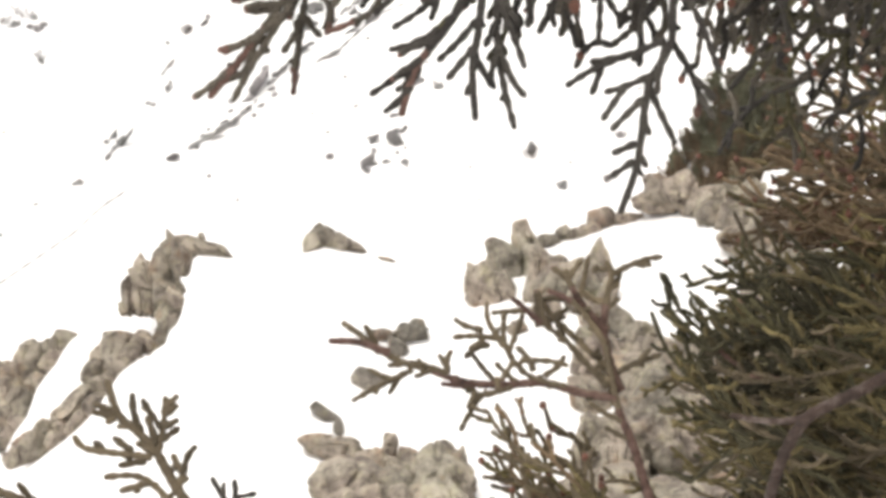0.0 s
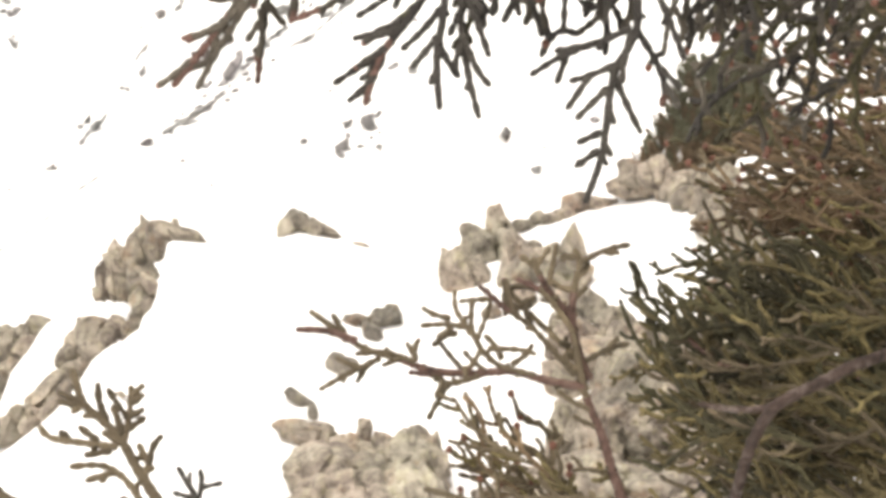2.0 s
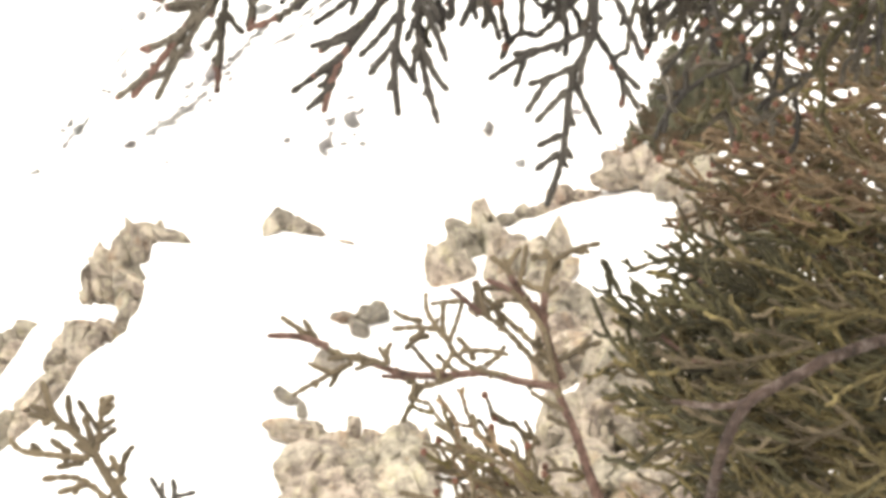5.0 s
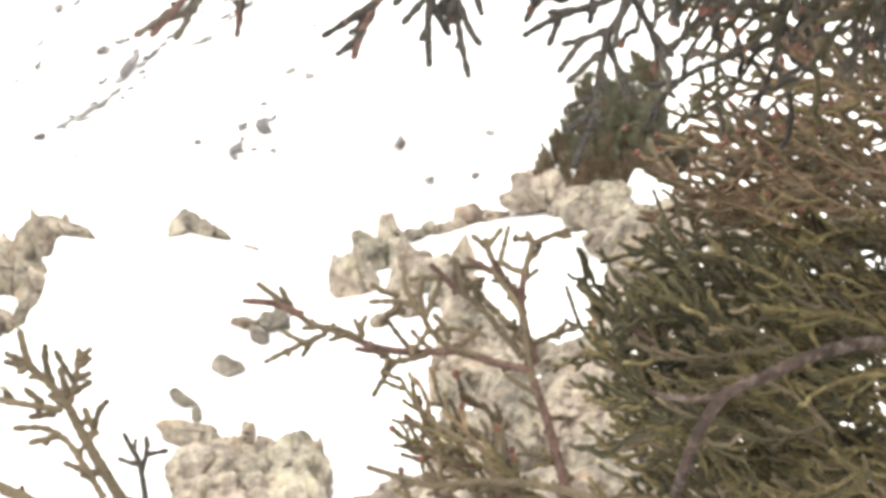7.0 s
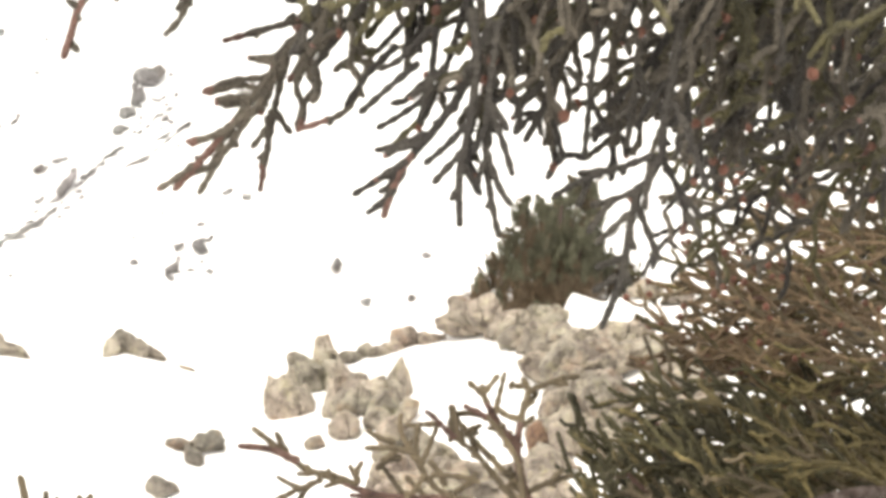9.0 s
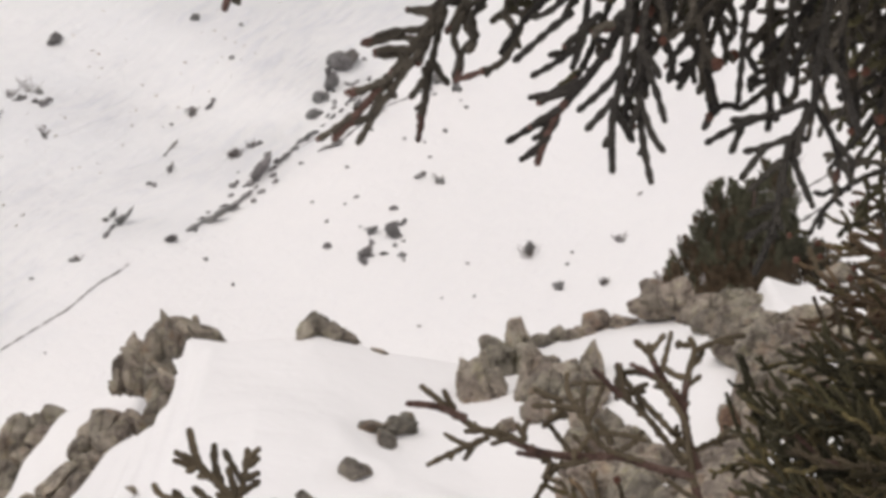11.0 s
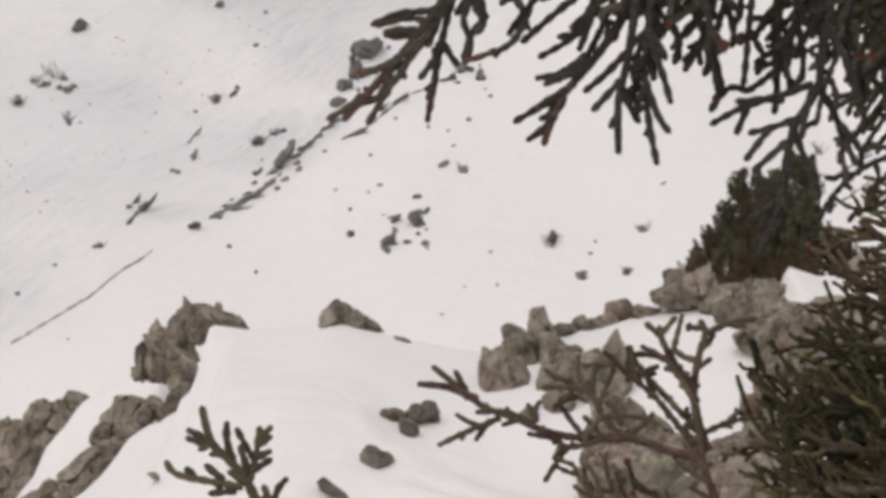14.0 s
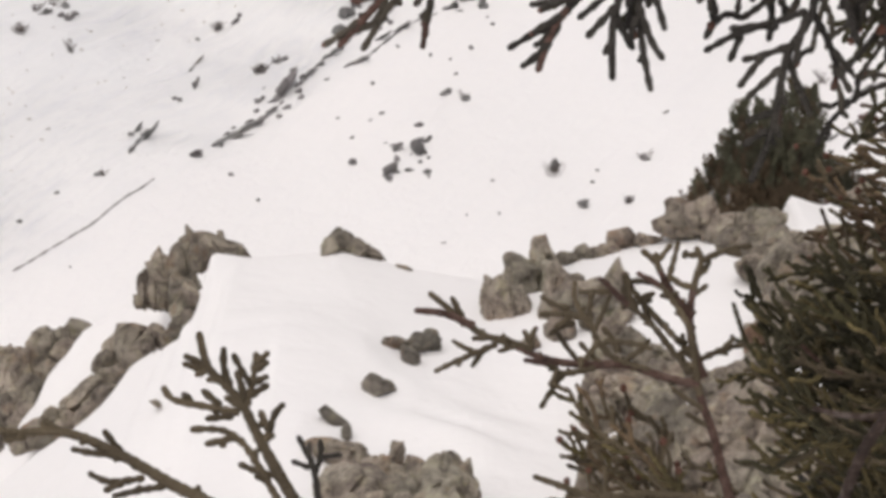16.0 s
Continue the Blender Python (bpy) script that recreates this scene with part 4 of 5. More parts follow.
SPRIG_MID += [
    ((-15, 62), (-20, 70), (-26, 77), (-34, 81)), ((-22, 73), (-19, 75)), ((-53, 49), (-53, 53)), ((-78, 57), (-79, 55)),
    ((-17, 53), (-22, 54)),
]
SPRIG_UP_AT = (0.092, 0.973, 1.735)
SPRIG_UP = [
    ((0, 0), (-3, 8), (-5, 21), (-3, 33), (-1, 40), (-3, 45)), ((-4, 21), (-11, 29), (-16, 38), (-17, 43)),
    ((-16, 39), (-22, 44)), ((-16, 40), (-11, 46)), ((-14, 31), (-20, 33), (-28, 33)), ((-4, 31), (-8, 32), (-12, 35)),
    ((-3, 36), (1, 38), (2, 43)), ((-1, 40), (9, 44), (17, 45)), ((-2, 42), (-6, 42)), ((9, 44), (13, 42)),
    ((-3, 7), (-13, 17), (-22, 27), (-28, 35)), ((-22, 27), (-17, 29)), ((-28, 31), (-28, 23)), ((-14, 18), (-17, 21)),
    ((-6, 12), (-10, 13)),
]
SPRIG_UP += [
    ((-2, 6), (7, 10), (15, 12)), ((7, 10), (11, 14)), ((-7, 41), (-6, 44)),
]
SPRIG_LEFT_AT = (-0.045, 0.878, 1.683)
SPRIG_LEFT = [
    ((0, 0), (-7, 12), (-12, 21), (-16, 29), (-21, 35), (-27, 41), (-30, 52)), ((-26, 40), (-31, 43), (-35, 45)),
    ((-28, 40), (-32, 41), (-35, 42)), ((-28, 40), (-31, 38)), ((-20, 35), (-22, 41), (-22, 47)), ((-15, 29), (-13, 37), (-12, 46)),
    ((-12, 42), (-8, 46)), ((-12, 40), (-8, 43)), ((-13, 36), (-8, 38)), ((-14, 32), (-8, 36)), ((-16, 33), (-18, 40)),
    ((-17, 29), (-22, 32)), ((-17, 27), (-29, 29), (-38, 31), (-41, 35)), ((-32, 30), (-35, 33)), ((-23, 29), (-29, 34)),
    ((-19, 26), (-28, 25)),
]
SPRIG_LEFT += [
    ((-5, 0), (-14, 15), (-19, 20), (-24, 22), (-33, 22)), ((-20, 19), (-28, 17)), ((-22, 18), (-23, 16)),
    ((-10, 18), (-8, 21), (-11, 28)), ((-8, 21), (-6, 27), (-3, 30)), ((-8, 20), (-6, 20)), ((-16, 29), (-16, 34)),
    ((-11, 23), (-9, 25)),
]
SPRIG_LOW_AT = (-0.053, 0.882, 1.67)
SPRIG_LOW = [
    ((0, 0), (-18, 12), (-30, 18), (-48, 28), (-64, 34), (-80, 34), (-94, 36)), ((-41, 23), (-47, 29), (-52, 35)),
    ((-48, 27), (-57, 28), (-62, 29)), ((-39, 20), (-50, 19), (-57, 22)), ((-45, 19), (-52, 16)), ((-65, 34), (-71, 38)),
    ((-76, 33), (-83, 31)), ((-30, 18), (-41, 16), (-49, 14)),
]
SPRIG_BASE_AT = (0.126, 0.969, 1.682)
SPRIG_BASE = [
    ((0, 0), (-25, 8), (-40, 11), (-56, 12), (-72, 11), (-85, 15), (-94, 18)), ((-46, 11), (-51, 15), (-54, 20)),
    ((-60, 12), (-65, 16), (-67, 16)), ((-70, 11), (-75, 15)), ((-35, 10), (-37, 14)), ((-65, 11), (-68, 8)),
    ((-77, 12), (-83, 11)), ((-51, 11), (-56, 8)),
]
SPRIG_DARK_AT = (-0.037, 0.878, 1.679)
SPRIG_DARK = [
    ((0, 0), (-2, 14), (-5, 20), (-7, 24)), ((-4, 17), (-3, 22)), ((-2, 11), (0, 17), (0, 23)), ((0, 17), (7, 18)),
    ((-3, 14), (-9, 16)), ((0, 19), (1, 21)),
]

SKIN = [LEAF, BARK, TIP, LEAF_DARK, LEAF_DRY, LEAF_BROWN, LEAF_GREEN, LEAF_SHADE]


def knobs(tubes, fine, r, slot, every, bushy):
    """Little side scales and buds along a shoot."""
    step_ = 0
    for a, c in zip(fine, fine[1:]):
        d = c - a
        step_ += d.length
        if step_ > every * random.uniform(0.6, 1.5):
            step_ = 0
            across = Vector((-d.z, random.uniform(-0.4, 0.4) * d.length, d.x)).normalized() * random.choice((-1, 1))
            way = (across * 0.8 + d.normalized() * 0.75).normalized()
            long_ = random.uniform(5.0, 13.0) if random.random() < bushy else random.uniform(1.8, 3.6)
            tubes.shoot([a, a + way * long_ * r * 0.5, a + (way + Vector((0, 0, 0.08))) * long_ * r], r * 0.92, r * 0.78, slot, sides=6)


def spray(at, lines, r, woody, slot, red, label, lean=0.19, thick=1.35, every=0.012, bend=0.004, bushy=0.0):
    """A drooping spray: the first line is its axis, the others its shoots, drawn in its own hanging plane in millimetres."""
    at = Vector(at)
    wood, leaf = Tubes(), Tubes()
    for n, line in enumerate(lines):
        sway = random.uniform(-bend, bend) if n else 0.0
        ends = [Vector((x / 1000, sway * (i / len(line)) - lean * z / 1000, z / 1000)) + at for i, (x, z) in enumerate(line)]
        if n < woody:
            fine = wood.shoot(ends, r * thick * (1.0 if n == 0 else 0.8), r * 1.0, 0, knob=0.07, tip_slot=2 if n == woody - 1 and red > 0.1 else 1)
        else:
            fine = leaf.shoot(ends, r * 1.05, r * 0.9, slot, tip_slot=2 if random.random() < red else None)
        knobs(leaf, fine[2:-6], r, slot, every, bushy)
    branch = wood.part("branch", juniper, [TWIG if woody > 1 else SKIN[slot], SKIN[slot], TIP], label)
    leaf.part("foliage", branch, SKIN)
    return branch


# slots 3 and 7 carry these sprays' shade in their leaf colour
hang = "drooping juniper spray with shade-darkened green shoots"
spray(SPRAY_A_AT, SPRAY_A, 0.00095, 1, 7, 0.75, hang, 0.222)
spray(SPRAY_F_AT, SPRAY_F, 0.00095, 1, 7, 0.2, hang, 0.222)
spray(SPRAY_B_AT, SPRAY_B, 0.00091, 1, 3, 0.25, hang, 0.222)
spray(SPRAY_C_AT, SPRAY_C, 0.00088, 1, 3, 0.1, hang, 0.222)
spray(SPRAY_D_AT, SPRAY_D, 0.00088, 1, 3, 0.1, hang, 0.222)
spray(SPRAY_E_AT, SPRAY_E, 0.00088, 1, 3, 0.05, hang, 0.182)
sprig = "brown juniper twig with short scaly olive shoots"
spray(SPRIG_MID_AT, SPRIG_MID, 0.00112, 3, 5, 0.25, sprig, 0.182, 1.8, 0.006, bushy=0.2)
spray(SPRIG_UP_AT, SPRIG_UP, 0.00116, 2, 5, 0.05, sprig, 0.213, 1.6, 0.006, bushy=0.15)
spray(SPRIG_LEFT_AT, SPRIG_LEFT, 0.00124, 1, 5, 0.1, sprig, 0.182, 1.7, 0.007, bushy=0.25)
spray(SPRIG_LOW_AT, SPRIG_LOW, 0.0012, 1, 5, 0.1, sprig, 0.186, 2.0, 0.009)
spray(SPRIG_BASE_AT, SPRIG_BASE, 0.00112, 1, 5, 0.1, sprig, 0.182, 1.5, 0.008, bushy=0.15)
spray(SPRIG_DARK_AT, SPRIG_DARK, 0.00092, 1, 3, 0.0, sprig, 0.182, 1.3)


def frond(base, tip, r, slots, red, twig, gap, splay, forks, rise=0.0):
    """A flat fan of shoots: alternate curving twigs along an axis, some forking again."""
    base, tip = Vector(base), Vector(tip)
    run = tip - base
    long_ = run.length
    ahead = run.normalized()
    flat = ahead.cross(Vector((random.uniform(-0.6, 0.6), 1, random.uniform(-0.6, 0.6)))).normalized()
    sag = flat * random.uniform(-0.18, 0.18) * long_
    curl = flat * random.uniform(-0.3, 0.3)
    t = Tubes()
    fine = t.shoot([base, base + run * 0.4 + sag, base + run * 0.75 + sag * 0.8, tip], r * 1.2, r * 0.9, random.choice(slots), tip_slot=2 if random.random() < red else None)
    count = int(long_ / gap)
    for k in range(count):
        s = (k + random.uniform(0.1, 0.9)) / count
        hand = (1 if k % 2 else -1) * (1 if random.random() < 0.85 else -1)
        ang = math.radians(splay + random.uniform(-13, 13))
        way = (ahead * math.cos(ang) + flat * hand * math.sin(ang) + Vector((0, random.uniform(-0.3, 0.3), 0))).normalized()
        size = max(long_ * twig * (1.05 - 0.7 * s) * random.uniform(0.55, 1.25), 7 * r)
        p = fine[min(int(s * len(fine)), len(fine) - 2)]
        lift = Vector((0, 0, rise * random.uniform(0.3, 1.3)))
        mid_ = p + way * size * 0.38
        far_ = mid_ + (way * 0.75 + ahead * 0.4 + curl * 0.5 + lift * 0.5).normalized() * size * 0.34
        end = far_ + (way * 0.35 + ahead * 0.75 + curl + lift).normalized() * size * 0.34
        use = random.choice(slots)
        path = t.shoot([p, mid_, far_, end], r * 1.05, r * 0.88, use, tip_slot=2 if random.random() < red else None, sides=6, pitch=0.0026)
        for j in range(int(size / gap * forks + random.random())):
            q = path[int(len(path) * random.uniform(0.25, 0.8))]
            turn_ = (way * 0.8 + flat * random.choice((-1, 1)) * 0.55 + Vector((0, random.uniform(-0.3, 0.3), 0))).normalized()
            t.shoot([q, q + turn_ * max(size * random.uniform(0.2, 0.45), 4 * r)], r, r * 0.85, use, sides=6, pitch=0.0026)
    return t


KINDS = {
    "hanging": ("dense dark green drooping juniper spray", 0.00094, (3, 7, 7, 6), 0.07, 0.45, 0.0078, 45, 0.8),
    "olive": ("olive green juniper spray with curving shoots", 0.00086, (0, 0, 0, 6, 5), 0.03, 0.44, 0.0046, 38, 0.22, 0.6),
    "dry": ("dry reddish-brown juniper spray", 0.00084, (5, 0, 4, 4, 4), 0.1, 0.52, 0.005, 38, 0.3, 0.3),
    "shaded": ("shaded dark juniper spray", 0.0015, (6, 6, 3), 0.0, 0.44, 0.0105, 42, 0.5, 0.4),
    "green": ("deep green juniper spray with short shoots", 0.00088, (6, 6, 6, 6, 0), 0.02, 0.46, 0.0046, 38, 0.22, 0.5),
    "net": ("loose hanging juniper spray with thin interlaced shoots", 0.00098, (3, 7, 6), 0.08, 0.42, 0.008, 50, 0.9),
    "cones": ("olive brown juniper sprig with small red cones", 0.00088, (5, 5, 5, 4, 0), 0.04, 0.5, 0.0062, 44, 0.4, 0.2),
}
# where the tips of each kind of spray hang in the crown: kind, count, x, y and z from and to, lengths, and how steeply they rise
ZONES = [
    ("hanging", 28, 0.0, 0.05, 0.6, 0.7, 1.796, 1.832, 0.04, 0.055, -80, -45),
    ("hanging", 34, 0.04, 0.085, 0.6, 0.7, 1.786, 1.832, 0.04, 0.055, -82, -50),
    ("hanging", 40, 0.08, 0.165, 0.6, 0.7, 1.788, 1.845, 0.04, 0.055, -80, -45),
    ("hanging", 22, 0.095, 0.185, 0.7, 0.8, 1.805, 1.865, 0.045, 0.06, -78, -50),
    ("hanging", 16, 0.075, 0.16, 0.62, 0.7, 1.783, 1.802, 0.04, 0.055, -80, -50),
    ("net", 72, 0.126, 0.215, 0.82, 0.95, 1.81, 1.9, 0.04, 0.06, -85, -35),
    ("olive", 52, 0.112, 0.19, 0.97, 1.08, 1.676, 1.756, 0.036, 0.056, -12, 40),
    ("olive", 58, 0.175, 0.28, 1.0, 1.12, 1.668, 1.8, 0.036, 0.056, -12, 40),
    ("green", 46, 0.112, 0.18, 0.99, 1.07, 1.732, 1.79, 0.032, 0.048, 5, 55),
    ("green", 40, 0.148, 0.225, 1.06, 1.16, 1.69, 1.79, 0.034, 0.052, -5, 50),
    ("dry", 34, 0.148, 0.2, 1.0, 1.1, 1.8, 1.838, 0.03, 0.045, -15, 45),
    ("dry", 54, 0.185, 0.28, 1.02, 1.14, 1.8, 1.9, 0.03, 0.045, -20, 45),
    ("shaded", 30, 0.155, 0.23, 1.2, 1.36, 1.69, 1.8, 0.045, 0.06, -20, 50),
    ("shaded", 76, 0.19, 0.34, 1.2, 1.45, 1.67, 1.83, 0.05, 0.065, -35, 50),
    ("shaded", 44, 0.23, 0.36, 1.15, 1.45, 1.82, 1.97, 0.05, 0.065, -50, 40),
    ("cones", 17, 0.042, 0.072, 0.965, 1.005, 1.7, 1.732, 0.02, 0.032, 25, 85),
    ("cones", 8, 0.062, 0.086, 0.97, 1.01, 1.684, 1.704, 0.02, 0.03, 10, 60),
]


def even_spread(count, rng):
    """Points over a unit square that keep apart, like sprays reaching for light."""
    found = []
    for k in range(count):
        tries = [(rng.random(), rng.random()) for j in range(12)]
        found.append(max(tries, key=lambda p: min([math.dist(p, q) for q in found] or [0])))
    return found


for zone, (kind, count, xa, xb, ya, yb, za, zb, short, long_reach, low, high) in enumerate(ZONES):
    rng = random.Random(40 + zone)
    for sx, sz in even_spread(count, rng):
        tip = Vector((xa + (xb - xa) * sx, rng.uniform(ya, yb), za + (zb - za) * sz))
        rise = radians(rng.uniform(low, high))
        base = tip + Vector((math.cos(rise), rng.uniform(0.0, 0.3), -math.sin(rise))) * rng.uniform(short, long_reach)
        label, *shape = KINDS[kind]
        tubes = frond(base, tip, *shape)
        piece = tubes.part("spray", juniper, SKIN, label)
        if kind in ("hanging", "net", "dry", "cones"):
            for k in range(rng.randint(1, 3) if kind == "dry" else rng.randint(0, 2)):
                cone(piece, rng.choice(tubes.ends), rng.uniform(0.0009, 0.0015))


def crown_light_block(clumps, seed):
    """Unseen rest of the juniper's crown, added to block light: uneven clumps of sprigs on limbs round the trunk, with
    gaps.
    """
    rng = random.Random(seed)
    verts, faces = [], []
    for k in range(clumps):
        a, h = rng.uniform(0, 2 * math.pi), rng.random()
        rad = (0.2 + 0.75 * (1 - h) ** 0.7) * rng.uniform(0.35, 1.15)
        hub = Vector((1.15 + rad * math.cos(a), 1.45 + 1.15 * rad * math.sin(a), 0.5 + 2.9 * h))
        wide, tall = rng.uniform(0.1, 0.24), rng.uniform(0.12, 0.36)
        for j in range(int(620 * (wide + 0.05))):
            p = hub + Vector((rng.gauss(0, 0.5) * wide, rng.gauss(0, 0.5) * wide, rng.gauss(0, 0.5) * tall))
            if p.x < 0.42 + 0.05 * (p.y - 1):
                continue
            for c in range(4):
                way = Vector((rng.uniform(-1, 1), rng.uniform(-1, 1), rng.uniform(-0.6, 1))).normalized()
                u = way.orthogonal().normalized() * 0.004
                v = way.cross(u)
                size, n = rng.uniform(0.04, 0.1), len(verts)
                m = p + way * size * 0.5
                verts += [p, m + u, m - 0.5 * u + 0.87 * v, m - 0.5 * u - 0.87 * v, p + way * size]
                faces += [(n, n + 1, n + 2), (n, n + 2, n + 3), (n, n + 3, n + 1), (n + 4, n + 2, n + 1), (n + 4, n + 3, n + 2), (n + 4, n + 1, n + 3)]
    ob = new("crown", mesh_from("crown", [tuple(v) for v in verts], faces, [LEAF_GREEN]))
    ob.parent = juniper


# stands out of view and keeps light from the right off the sprays
crown_light_block(95, 5)

# limbs that carry the sprays
BOUGH_LINES = [
    ([(0.258, 0.845, 1.916), (0.166, 0.699, 1.868), (0.114, 0.665, 1.852), (0.07, 0.65, 1.845), (0.037, 0.653, 1.843), (0.016, 0.669, 1.826)], 0.009, 0.0014, True),
    ([(0.214, 0.987, 1.742), (0.183, 0.958, 1.733), (0.173, 0.956, 1.7285), (0.162, 0.953, 1.724), (0.153, 0.953, 1.7195), (0.1475, 0.963, 1.712), (0.1435, 0.974, 1.702), (0.141, 0.996, 1.69)], 0.0024, 0.0021, True),
    ([(0.155, 0.955, 1.7205), (0.147, 0.957, 1.7195), (0.138, 0.96, 1.7205), (0.128, 0.962, 1.7232)], 0.0015, 0.0009, False),
    ([(0.228, 1.101, 1.677), (0.156, 1.05, 1.679), (0.118, 0.999, 1.679), (0.102, 0.977, 1.689)], 0.006, 0.0022, True),
    ([(0.218, 1.054, 1.653), (0.105, 0.953, 1.656), (0.012, 0.901, 1.666), (-0.045, 0.878, 1.683)], 0.006, 0.0016, True),
    ([(0.169, 1.005, 1.646), (0.047, 0.923, 1.652), (-0.006, 0.88, 1.667), (-0.037, 0.878, 1.679)], 0.005, 0.0014, True),
]
SPUR_JUNIPER_AT = (6.88, 57.10, 12.64)

for line, r0, r1, from_trunk in BOUGH_LINES:
    limb = Tubes()
    root = Vector((TRUNK_AT.x, TRUNK_AT.y, line[0][2]))
    limb.shoot(([root.lerp(Vector(line[0]), s) for s in (0.0, 0.5, 0.8, 0.93)] if from_trunk else []) + [Vector(p) for p in line], r0, r1, knob=0.09, pitch=0.0025, sides=9)
    limb.part("limb", juniper, [BARK], "knobbly grey-brown juniper limb")


LEDGES = [
    ([(-14.1, 90.7), (-13.4, 91.3), (-12.6, 92.1), (-11.9, 92.9)], 0.036),
    ([(-12.0, 92.7), (-11.2, 93.9), (-10.4, 94.9), (-9.7, 96.1)], 0.04),
    ([(-12.5, 92.2), (-12.2, 92.5), (-11.8, 93.0)], 0.04),
    ([(-8.2, 97.7), (-7.4, 98.9), (-6.4, 99.9), (-5.9, 100.9)], 0.09),
    ([(-5.3, 102.2), (-4.8, 103.1), (-4.0, 104.1)], 0.042),
    ([(-3.8, 102.7), (-2.9, 103.5), (-2.0, 104.6), (-1.0, 105.7), (0.4, 106.8)], 0.05),
    ([(-11.1, 96.8), (-10.8, 97.9), (-10.4, 99.1)], 0.07),
    ([(-6.3, 100.9), (-5.9, 101.8), (-5.6, 102.9)], 0.1),
    ([(13.3, 98.7), (14.7, 100.0), (16.4, 101.5)], 0.05),
    ([(13.5, 97.2), (15.0, 98.9), (16.1, 99.8)], 0.05),
    ([(-9.6, 103.0), (-9.4, 103.6), (-9.1, 104.3)], 0.04),
]
SHRUBS = [(-7.0, 103.1, 0.62), (-6.4, 103.7, 0.37), (3.8, 96.1, 0.65), (7.0, 96.8, 0.43), (0.7, 100.3, 0.44), (6.3, 94.7, 0.38), (-8.8, 105.6, 0.51), (-16.1, 103.6, 0.62), (-15.8, 105.4, 0.55), (-15.0, 106.0, 0.85), (-11.8, 95.4, 0.34), (-14.1, 103.1, 0.41), (13.9, 101.1, 0.69)]

for line, thick in LEDGES:
    seam = Tubes()
    fine = []
    for (ax, ay), (bx, by) in zip(line, line[1:]):
        count = max(2, int(math.dist((ax, ay), (bx, by)) / 0.7))
        fine += [(ax + (bx - ax) * k / count, ay + (by - ay) * k / count) for k in range(count)]
    pts = [(x, y, float(height(x, y)) + thick * 0.5 + random.uniform(-0.02, 0.02)) for x, y in fine]
    seam.shoot(pts, thick, thick * 0.6, knob=0.45, pitch=0.3, sides=6)
    ob = new("rock_ledge", mesh_from("rock_ledge", [tuple(v) for v in seam.v], seam.f, [FAR_ROCK], smooth=False))
    tagged(ob, "long thin dark rock ledge showing through the snow", "ledge", "ledges on the mountainside")


def pebbles():
    """Small stones and frozen tufts that speckle the upper slope in streaks down the fall line."""
    rng = random.Random(21)
    dirs, tri = ball(1)
    verts, faces = [], []
    for k in range(400):
        along, across = rng.uniform(0, 34), rng.choice((0.0, 3.5, 7.0, 11.0)) + rng.gauss(0, 1.3)
        x, y = -18.0 + across + along * 0.25, 92.0 + along
        if x > -17.0 + 0.62 * (y - 92.0):
            continue
        size = rng.uniform(0.02, 0.06)
        at = np.array([x, y, float(height(x, y))])
        n = len(verts)
        verts += (dirs * size * np.array([rng.uniform(0.7, 1.8), 1, rng.uniform(0.5, 1)]) + at).tolist()
        faces += [tuple(n + i for i in f) for f in tri]
    ob = new("slope_stones", mesh_from("slope_stones", verts, faces, [ROCK], smooth=False))
    tagged(ob, "scattered small grey stones and tufts on the snow slope", "stones", kind="stuff")


pebbles()


def shrub(x, y, z, size, seed):
    """A bare twiggy shrub half buried in snow."""
    rng = random.Random(seed)
    t = Tubes()
    for k in range(15):
        a, s = rng.uniform(0, 2 * math.pi), rng.uniform(0.4, 1.0) * size
        foot = Vector((rng.uniform(-0.25, 0.25) * size, rng.uniform(-0.2, 0.2) * size, -0.05))
        end = foot + Vector((math.cos(a) * 0.7 * s, math.sin(a) * 0.5 * s, 0.9 * s))
        t.shoot([foot, foot.lerp(end, 0.5) + Vector((rng.uniform(-0.1, 0.1), 0, 0)) * s, end], 0.009, 0.005, knob=0.1, pitch=0.2, sides=4)
        for j in range(2):
            q = foot.lerp(end, rng.uniform(0.3, 0.8))
            t.shoot([q, q + Vector((rng.uniform(-0.35, 0.35), rng.uniform(-0.2, 0.2), rng.uniform(0.1, 0.4))) * s], 0.006, 0.004, knob=0.1, pitch=0.2, sides=4)
    ob = new("shrub", mesh_from("shrub", [tuple(v) for v in t.v], t.f, [BARK]))
    ob.location = (x, y, z)
    tagged(ob, "bare grey-brown shrub half buried in snow", "shrub", "shrubs on the mountainside")


for k, (x, y, size) in enumerate(SHRUBS):
    shrub(x, y, float(height(x, y)), size, k)


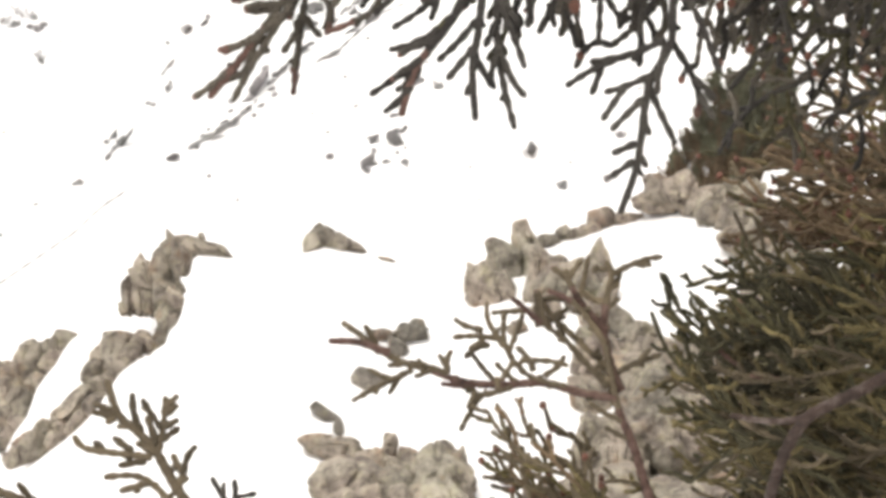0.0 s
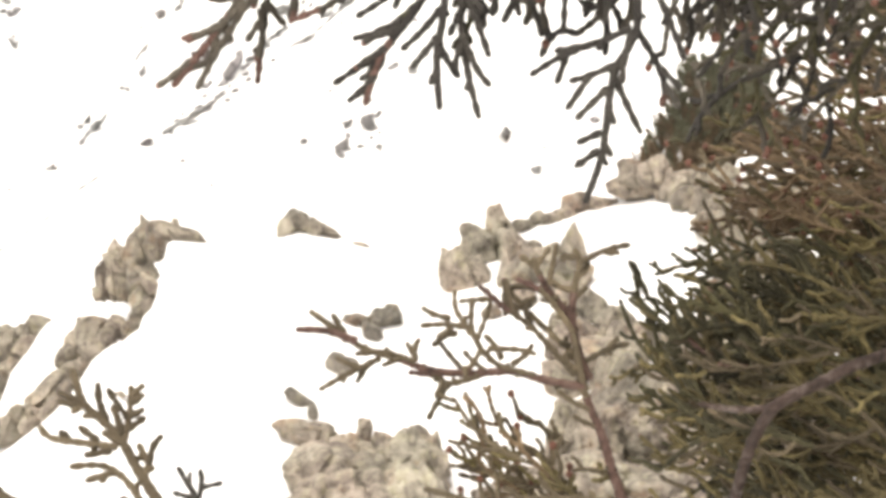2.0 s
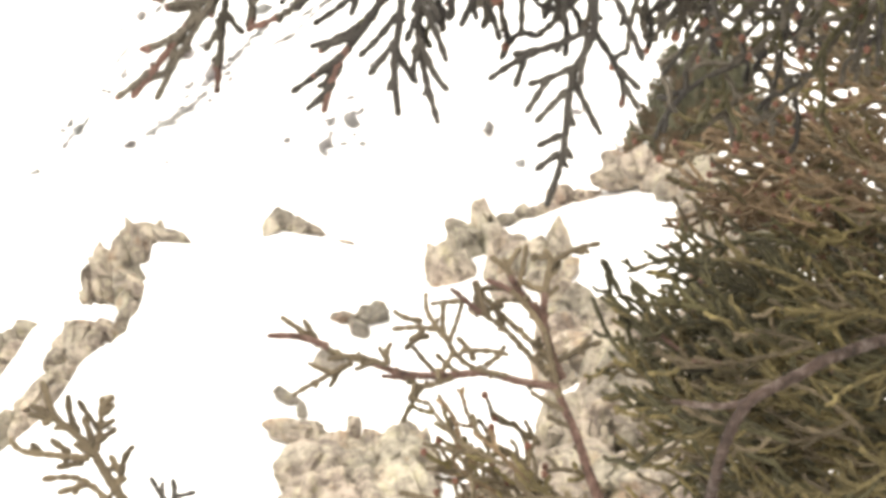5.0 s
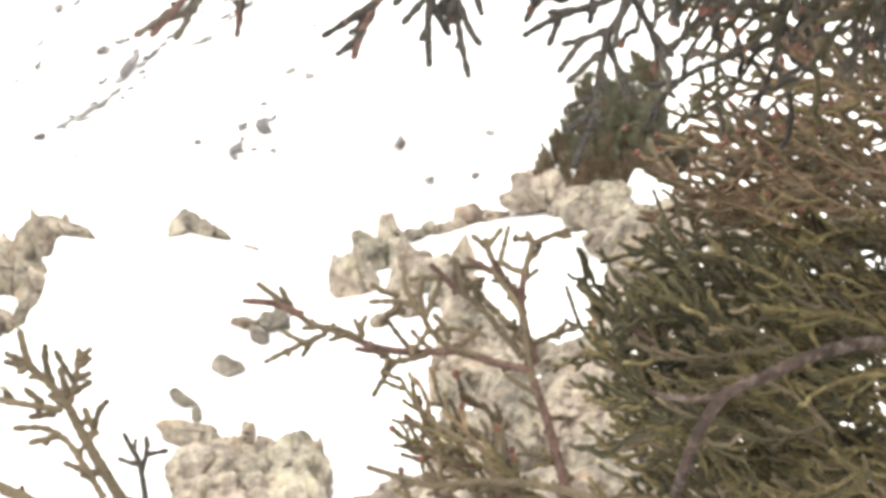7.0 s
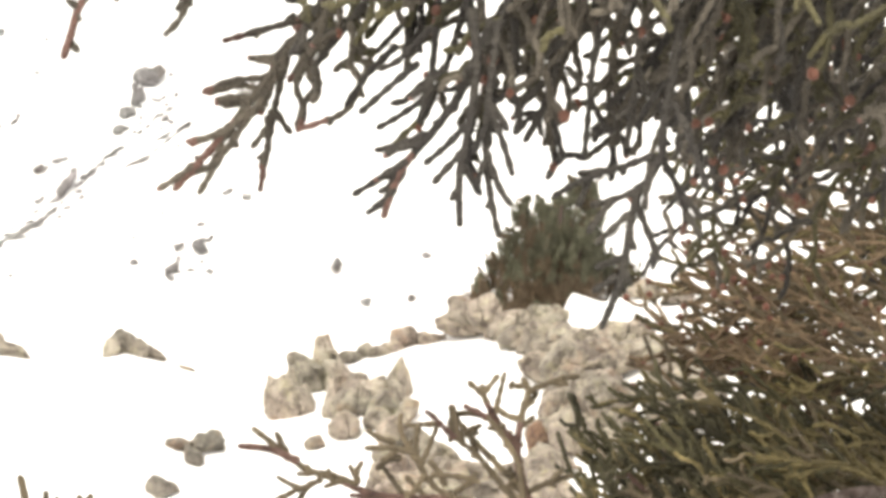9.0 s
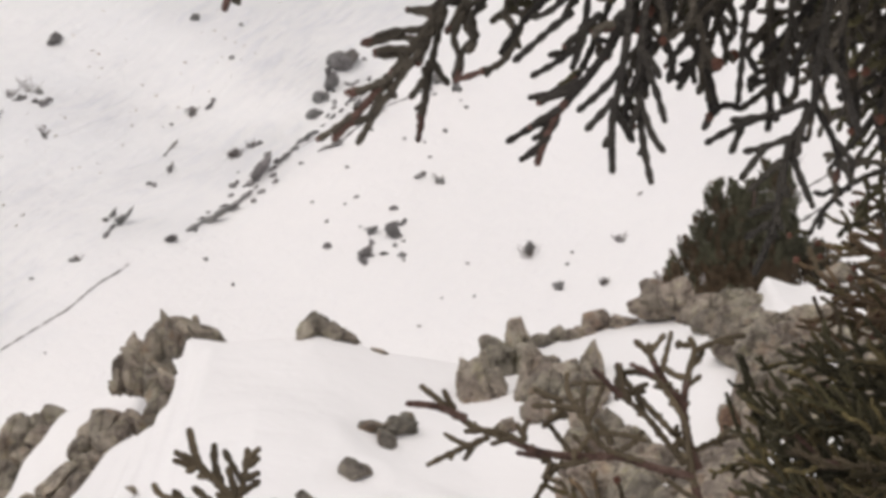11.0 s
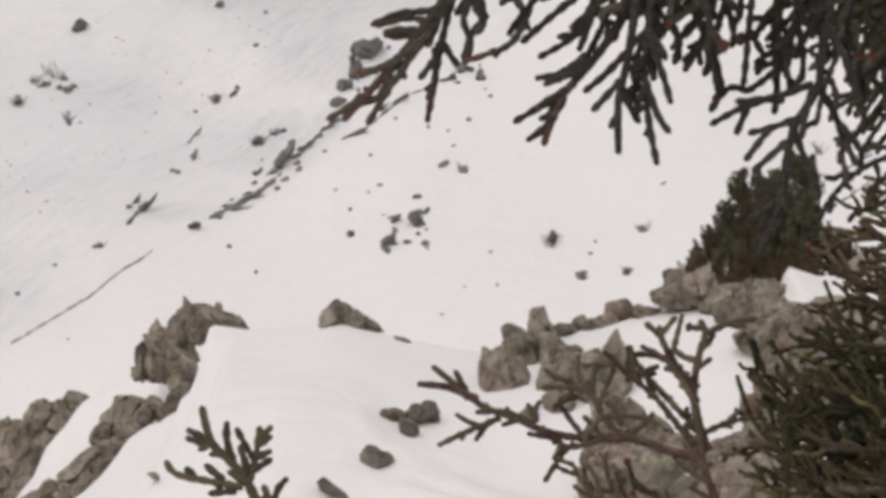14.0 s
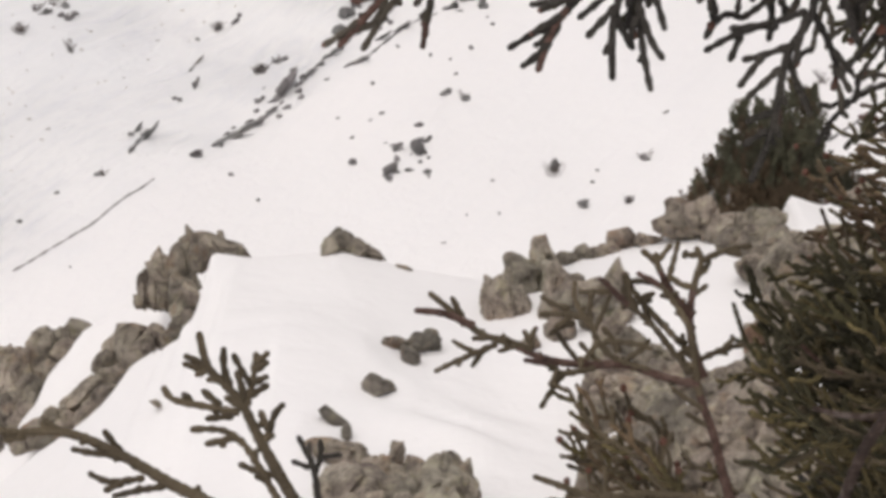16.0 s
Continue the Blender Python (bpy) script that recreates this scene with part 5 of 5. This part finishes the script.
# ---- the juniper on the spur ----
def far_juniper(x, y, z):
    tree = new("spur_juniper")
    tree.location = (x, y, z)
    tagged(tree, "dark bushy juniper growing from the rocks", "juniper")
    t = Tubes()
    t.shoot([(0, 0, -0.3), (0.05, 0, 0.6), (-0.03, 0.05, 1.4), (0.1, 0, 2.6)], 0.14, 0.03, knob=0.06, pitch=0.08, sides=10)
    t.part("trunk", tree, [BARK])
    rng = random.Random(7)
    lobes = ((0.45, 0, 1.0, 0.42, 2.15), (0.72, 0.05, 0.9, 0.3, 2.15), (0.08, 0.35, 0.8, 0.4, 2.0), (-0.3, 0, 0.7, 0.45, 1.95), (-0.72, 0, 0.6, 0.4, 2.1), (-1.0, 0, 0.45, 0.4, 1.5),
             (-1.3, 0, 0.35, 0.38, 1.1), (-1.62, 0, 0.25, 0.32, 0.6), (0.75, 0, 0.6, 0.4, 1.3), (1.1, 0, 0.5, 0.4, 0.95), (1.4, 0, 0.45, 0.3, 0.9), (-0.9, -0.3, -0.1, 0.45, 0.8),
             (-0.4, -0.35, -0.2, 0.5, 0.9), (0.1, -0.4, -0.15, 0.5, 1.0), (0.5, -0.3, 0.1, 0.45, 1.1), (-0.42, -0.2, 0.3, 0.42, 1.75), (0.55, -0.25, 0.5, 0.42, 1.7), (-0.15, -0.5, -0.25, 0.55, 0.85), (0.35, -0.5, -0.1, 0.5, 0.8), (-0.55, -0.2, 0.3, 0.5, 1.5))
    for lx, ly, lz, lr, lh in lobes:
        limb = Tubes()
        limb.shoot([(0.0, 0, max(0.1, lz)), (lx * 0.6, ly * 0.6, lz + lh * 0.4), (lx, ly, lz + lh * 0.85)], 0.05, 0.012, knob=0.06, pitch=0.08, sides=6)
        limb.part("limb", tree, [BARK])
        verts, faces, slots = [], [], []
        for k in range(int(62 * lr * lh + 10)):
            h = rng.random() ** 0.75
            wide = lr * (0.5 + 1.4 * h) if h < 0.35 else lr * (1 - ((h - 0.35) / 0.65) ** 1.5) + 0.02
            a, rad = rng.uniform(0, 2 * math.pi), wide * rng.uniform(0.55, 1.1)
            hub = Vector((lx + rad * math.cos(a), ly + rad * math.sin(a), lz + lh * h * 0.95))
            lean_ = Vector((math.cos(a) * 0.45, math.sin(a) * 0.45, 1.0)).normalized()
            spread_, tall_ = rng.uniform(0.07, 0.15), rng.uniform(0.22, 0.46)
            brown = rng.random() < (0.92 if lz + lh * h < 0.8 else 0.35 if lx < -0.3 else 0.12)
            for c in range(85):
                s = rng.random()
                ring = rng.uniform(0, 2 * math.pi)
                girth = spread_ * (1.15 - s) * rng.uniform(0.3, 1.1)
                p = hub + lean_ * tall_ * (s - 0.4) + Vector((math.cos(ring), math.sin(ring), 0)) * girth
                way = (lean_ + Vector((math.cos(ring), math.sin(ring), 0)) * rng.uniform(0.1, 0.8) + Vector((0, 0, rng.uniform(-0.2, 0.3)))).normalized()
                u = way.orthogonal().normalized() * rng.uniform(0.008, 0.016)
                v = way.cross(u)
                size = rng.uniform(0.05, 0.13)
                n = len(verts)
                m = p + way * size * 0.45
                verts += [p, m + u, m - 0.5 * u + 0.87 * v, m - 0.5 * u - 0.87 * v, p + way * size]
                faces += [(n, n + 1, n + 2), (n, n + 2, n + 3), (n, n + 3, n + 1), (n + 4, n + 2, n + 1), (n + 4, n + 3, n + 2), (n + 4, n + 1, n + 3)]
                slots += [1 if brown else 0] * 6
        crown = new("crown", mesh_from("crown", [tuple(v) for v in verts], faces, [CROWN, CROWN_BROWN], slots, smooth=False))
        crown.parent = tree
    return tree


far_juniper(*SPUR_JUNIPER_AT)
